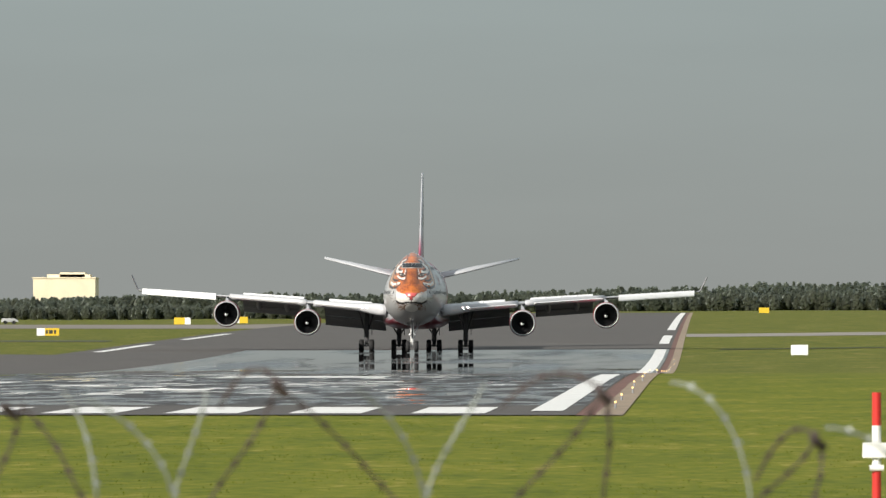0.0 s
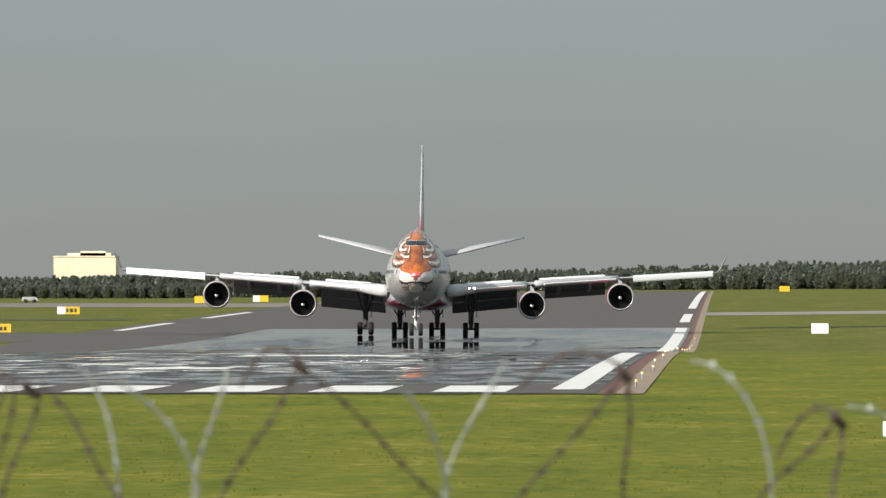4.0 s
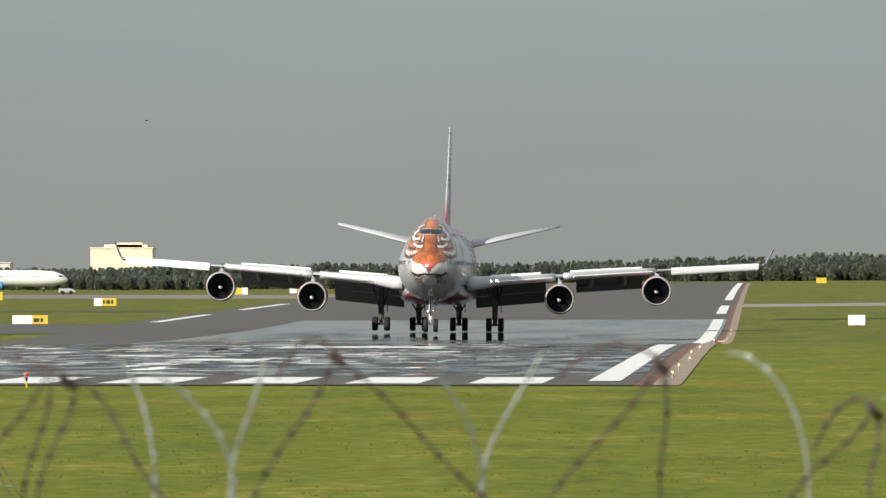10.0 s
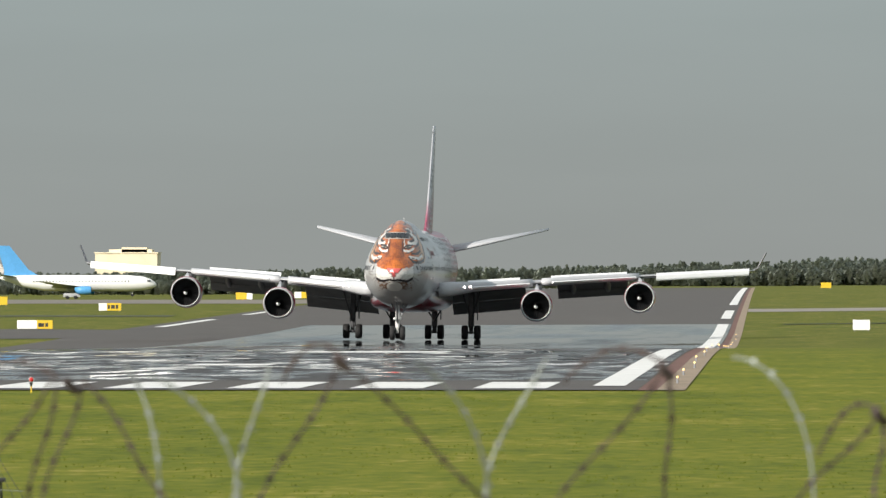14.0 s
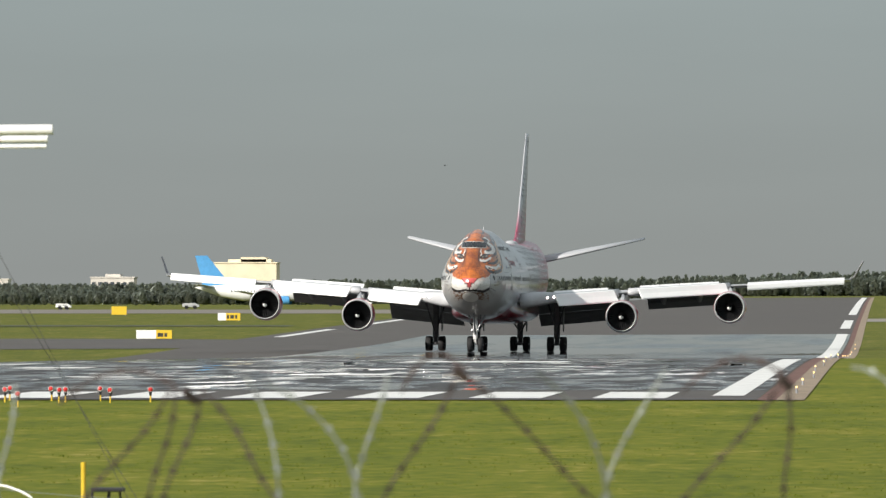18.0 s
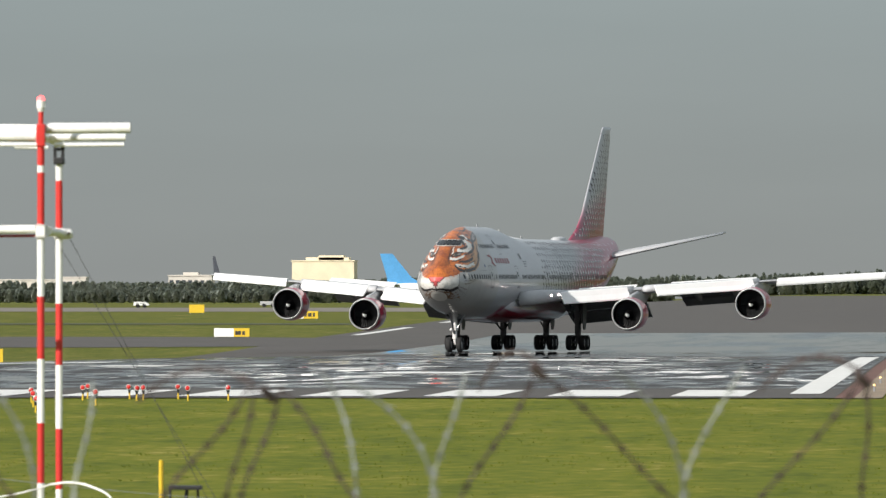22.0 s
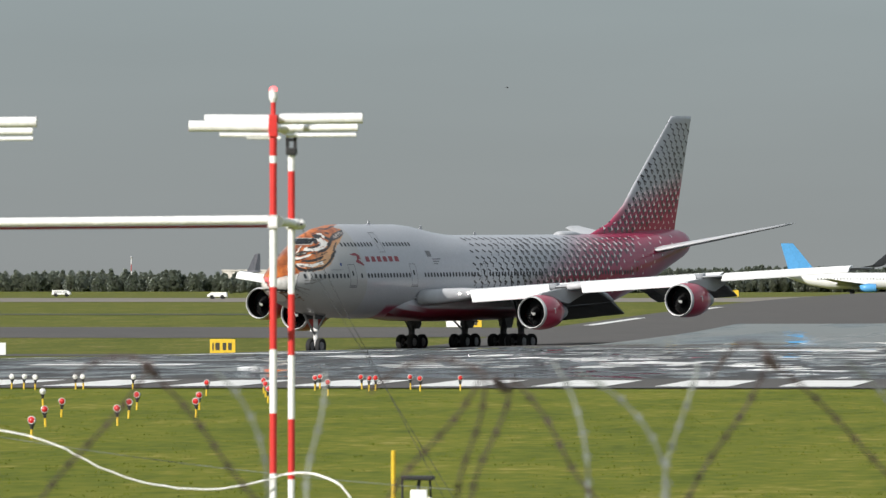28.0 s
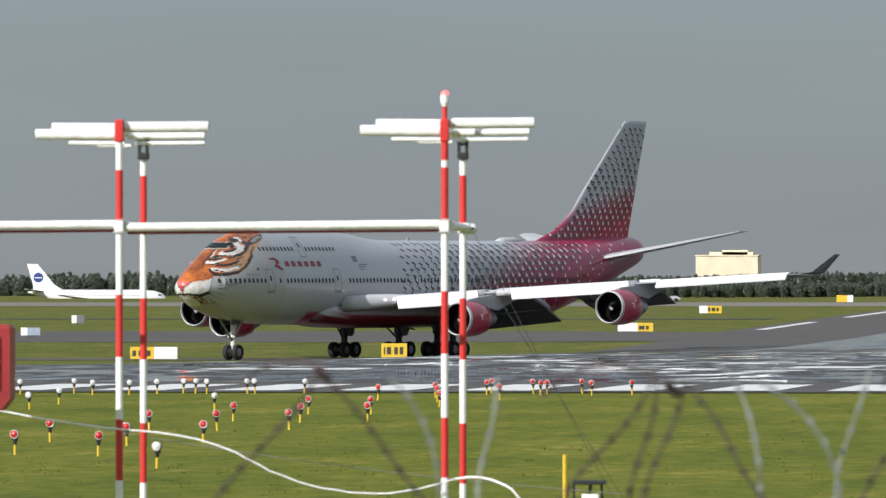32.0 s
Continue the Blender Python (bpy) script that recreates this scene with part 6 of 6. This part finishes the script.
part("ball", bm, M["wing"], lm)


# ---- service vehicles ----
def van(x, y, ln, h, colour, label, rz=0):
    v = empty("van", pose(x, y, ground_z(x, y), 0, 0, rz), label=label, category="van", group="service vehicles")
    bm = bmesh.new()
    loft(bm, [[(sx, yy, zz) for sx, zz in ((-ln / 2, 0.4), (ln / 2, 0.4), (ln / 2, h * 0.62), (ln / 2 - 0.7, h), (-ln / 2 + 0.1, h))] for yy in (-0.95, 0.95)])
    part("body", bm, M[colour], v)
    for x0, x1 in ((ln / 2 - 1.5, ln / 2 - 0.75), (-ln / 2 + 0.5, ln / 2 - 1.7)):
        bm = bmesh.new()
        box(bm, x0, x1, -0.975, -0.94, h * 0.58, h * 0.85)
        part("window", bm, M["wing"], v)
    for wx in (-ln / 2 + 0.8, ln / 2 - 0.8):
        for wy in (-0.85, 0.85):
            bm = bmesh.new()
            rod(bm, (wx, wy - 0.1, 0.36), (wx, wy + 0.1, 0.36), 0.36, seg=14)
            part("wheel", bm, M["tyre"], v)
    return v


van(-150, 1650, 2.8, 1.1, "white", "small white service van on the far taxiway")
van(-132, 1720, 3.2, 1.1, "wing", "pale grey service vehicle on the far taxiway")
van(-169, 1560, 3.4, 1.2, "white", "white service car on the taxiway", 180)
van(-229, 1820, 3.8, 1.3, "white", "white service van on the far taxiway")


# ---- other airliners ----
def small_jet(tail, label):
    """A twin jet; its nose points along +x."""
    j = empty("twin_jet", label=label, category="airplane")
    bm = bmesh.new()
    prof = [(-19.5, 0.1, 4.6), (-17, 0.7, 4.35), (-13, 1.5, 3.75), (-8, 1.95, 3.3), (0, 2.0, 3.25), (12, 2.0, 3.25), (16, 1.75, 3.2), (18, 1.2, 3.05), (19, 0.6, 2.9), (19.4, 0.05, 2.85)]
    loft(bm, [[(x, r * math.sin(q), zc + r * math.cos(q)) for q in np.linspace(0, 2 * math.pi, 24, endpoint=False)] for x, r, zc in prof])
    part("fuselage", bm, M["white"], j, "white fuselage", smooth=True)
    bm = bmesh.new()
    loft(bm, [[(x0, -t, z), ((x0 + x1) / 2, -t * 1.6, z), (x1, 0, z), ((x0 + x1) / 2, t * 1.6, z), (x0, t, z)] for x0, x1, z, t in ((-17.8, -9.2, 5.0, 0.15), (-17.9, -11.9, 6.6, 0.14), (-19.6, -16.6, 12.4, 0.08))])
    part("fin", bm, M[tail], j, "painted tail fin")
    if tail == "white":
        for sy in (-1, 1):
            bm = bmesh.new()
            bmesh.ops.create_circle(bm, cap_ends=True, segments=20, radius=1.35, matrix=Matrix.Translation((-16.4, sy * 0.24, 8.6)) @ Matrix.Rotation(radians(90), 4, "X"))
            part("tail_emblem", bm, M["navy"], j, "round dark blue emblem")
            bm = bmesh.new()
            box(bm, -17.4, -15.4, sy * 0.26 - 0.01, sy * 0.26 + 0.01, 8.4, 8.7)
            part("emblem_bar", bm, M["white"], j)
    for sy in (-1, 1):
        bm = bmesh.new()
        loft(bm, [[(x1, sy * s, z), ((x0 + x1) / 2, sy * s, z + t), (x0, sy * s, z), ((x0 + x1) / 2, sy * s, z - t)] for s, x0, x1, z, t in ((1.5, -6.2, 2.4, 2.3, 0.5), (6, -5.4, -1.0, 2.75, 0.3), (17, -9.0, -7.2, 3.7, 0.1))])
        part("wing", bm, M["wing"], j)
        bm = bmesh.new()
        loft(bm, [[(x1, sy * s, z), ((x0 + x1) / 2, sy * s, z + 0.12), (x0, sy * s, z), ((x0 + x1) / 2, sy * s, z - 0.1)] for s, x0, x1, z in ((0.6, -18.6, -14.6, 4.8), (7, -19.6, -18.0, 5.4))])
        part("tailplane", bm, M["wing"], j)
        bm = bmesh.new()
        lathe(bm, [(-2.2, 0.95), (-1.8, 1.05), (0, 1.05), (1.8, 0.7), (1.8, 0.5)], seg=18)
        for v in bm.verts:
            v.co = Vector((-v.co.y + 1.6, sy * 4.9 + v.co.x, 1.5 + v.co.z))
        part("engine", bm, M[tail], j, smooth=True)
        bm = bmesh.new()
        rod(bm, (-2.2, sy * 2.8, 0.55), (-2.2, sy * 2.8, 2.2), 0.12, seg=8)
        part("main_strut", bm, M["strut"], j)
        bm = bmesh.new()
        rod(bm, (-2.2, sy * 2.8 - 0.35, 0.55), (-2.2, sy * 2.8 + 0.35, 0.55), 0.55, seg=16)
        part("main_wheel", bm, M["tyre"], j)
    bm = bmesh.new()
    rod(bm, (13.5, 0, 0.4), (13.5, 0, 2.0), 0.1, seg=8)
    part("nose_strut", bm, M["strut"], j)
    bm = bmesh.new()
    rod(bm, (13.5, -0.25, 0.36), (13.5, 0.25, 0.36), 0.36, seg=14)
    part("nose_wheel", bm, M["tyre"], j)
    for sy in (-1, 1):
        for i in range(30):
            bm = bmesh.new()
            x = -10.5 + i * 0.8
            box(bm, x - 0.13, x + 0.13, sy * 1.96 - 0.02, sy * 1.96 + 0.02, 3.55, 3.9)
            part("cabin_window", bm, M["bldg_win"], j)
        bm = bmesh.new()
        box(bm, 17.2, 18.0, sy * 1.05 - 0.25, sy * 1.05 + 0.25, 3.6, 4.0)
        part("cockpit_window", bm, M["bldg_win"], j)
    return j


JY = 2200.0
blue_jet = small_jet("blue", "white twin jet with a bright blue tail, taxiing in the distance")
white_jet = small_jet("white", "white twin jet with a round blue tail emblem, taxiing far off")
PY = 2480.0
# seconds and metres along its taxi line
BLUE = [(0, -238), (5, -214.5), (9, -193), (13, -173), (14.5, -165), (17, -154.2), (19, -141.7), (21, -129), (22, -122), (24.5, -104.5), (26.5, -89.7), (28, -80.9), (29, -76.9), (30.5, -72), (32, -68)]


# ---- birds ----
def bird(span):
    b = empty("bird", label="small dark bird gliding across the grey sky", category="bird", group="birds")
    bm = bmesh.new()
    bmesh.ops.create_uvsphere(bm, u_segments=10, v_segments=6, radius=0.5, matrix=Matrix.Diagonal((span * 0.42, span * 0.14, span * 0.13, 1)))
    part("body", bm, M["bird"], b, smooth=True)
    for sg in (1, -1):
        bm = bmesh.new()
        loft(bm, [[(0.08 * span, sg * 0.03 * span, 0.01), (-0.08 * span, sg * 0.03 * span, 0.01), (-0.08 * span, sg * 0.03 * span, -0.005), (0.08 * span, sg * 0.03 * span, -0.005)],
                  [(0.07 * span, sg * 0.26 * span, 0.09 * span), (-0.06 * span, sg * 0.26 * span, 0.09 * span), (-0.06 * span, sg * 0.26 * span, 0.085 * span), (0.07 * span, sg * 0.26 * span, 0.085 * span)],
                  [(-0.06 * span, sg * 0.5 * span, 0.04 * span), (-0.1 * span, sg * 0.5 * span, 0.04 * span), (-0.1 * span, sg * 0.5 * span, 0.035 * span), (-0.06 * span, sg * 0.5 * span, 0.035 * span)]])
        part("wing", bm, M["bird"], b)
    bm = bmesh.new()
    loft(bm, [[(-0.2 * span, -0.03 * span, 0.01), (-0.2 * span, 0.03 * span, 0.01), (-0.2 * span, 0.03 * span, 0), (-0.2 * span, -0.03 * span, 0)],
              [(-0.36 * span, -0.07 * span, 0.01), (-0.36 * span, 0.07 * span, 0.01), (-0.36 * span, 0.07 * span, 0.004), (-0.36 * span, -0.07 * span, 0.004)]])
    part("tail", bm, M["bird"], b)
    return b


# each bird: distance, a time, place then, speed, height, climb, heading
BIRDS = [(bird(0.34), 400, 9.0, -9.2, -18.0, 10.6, -0.5), (bird(0.30), 400, 19.0, -32.3, -12.9, 8.6, -0.3), (bird(0.30), 400, 28.0, -30.4, 6.4, 11.8, 1.6), (bird(0.32), 420, 1.0, -6.1, 29.0, 12.0, 0.5), (bird(0.55), 300, 26.5, -30.0, -16.0, 12.0, 4.0)]


# ---- what moves ----
def wheel_rows():
    """How far the airliner has rolled at even steps of time."""
    ts = np.arange(0, 32.01, 0.1)
    px = np.interp(ts, [r[0] for r in PLANE_ROWS], [r[1] for r in PLANE_ROWS])
    py = np.interp(ts, [r[0] for r in PLANE_ROWS], [r[2] for r in PLANE_ROWS])
    run = np.concatenate([[0], np.cumsum(np.hypot(np.diff(px), np.diff(py)))])
    return ts, run


def motions():
    walk(plane, [(t, pose(x, y, z, p, b, -turn)) for t, x, y, z, turn, p, b in PLANE_ROWS])
    walk(blue_jet, [(t, pose(x, JY, ground_z(x, JY))) for t, x in BLUE])
    walk(white_jet, [(t, pose(-350 + 4.3 * (t - 32), PY, ground_z(-350 + 4.3 * (t - 32), PY))) for t in (0, 8, 16, 22, 26, 28, 30, 31, 32)])
    for b, d, t0, x0, v, h, climb in BIRDS:
        walk(b, [(t, pose(x0 + v * (t - t0), d + 0.4 * (t - t0), max(h + climb * (t - t0), 6.0), 0, 0, 0 if v > 0 else 180)) for t in (0, t0, 32)])
    for f, home in LE_FLAPS:
        walk(f, [(t, home @ Matrix.Rotation(radians(a), 4, "X")) for t, a in ((0, 121), (14.6, 121), (15.6, 62), (16.8, 3), (17.4, 0), (32, 0))])
    ts, run = wheel_rows()
    for w, r in WHEELS:
        x, y, z = w.location
        rows, last = [], None
        for i, (t, s) in enumerate(zip(ts, run)):
            a = math.degrees(s / r)
            if last is None or a - last > 55 or i == len(ts) - 1:
                rows.append((float(t), pose(x, y, z, a, 0, 0)))
                last = a
        walk(w, rows)


motions()
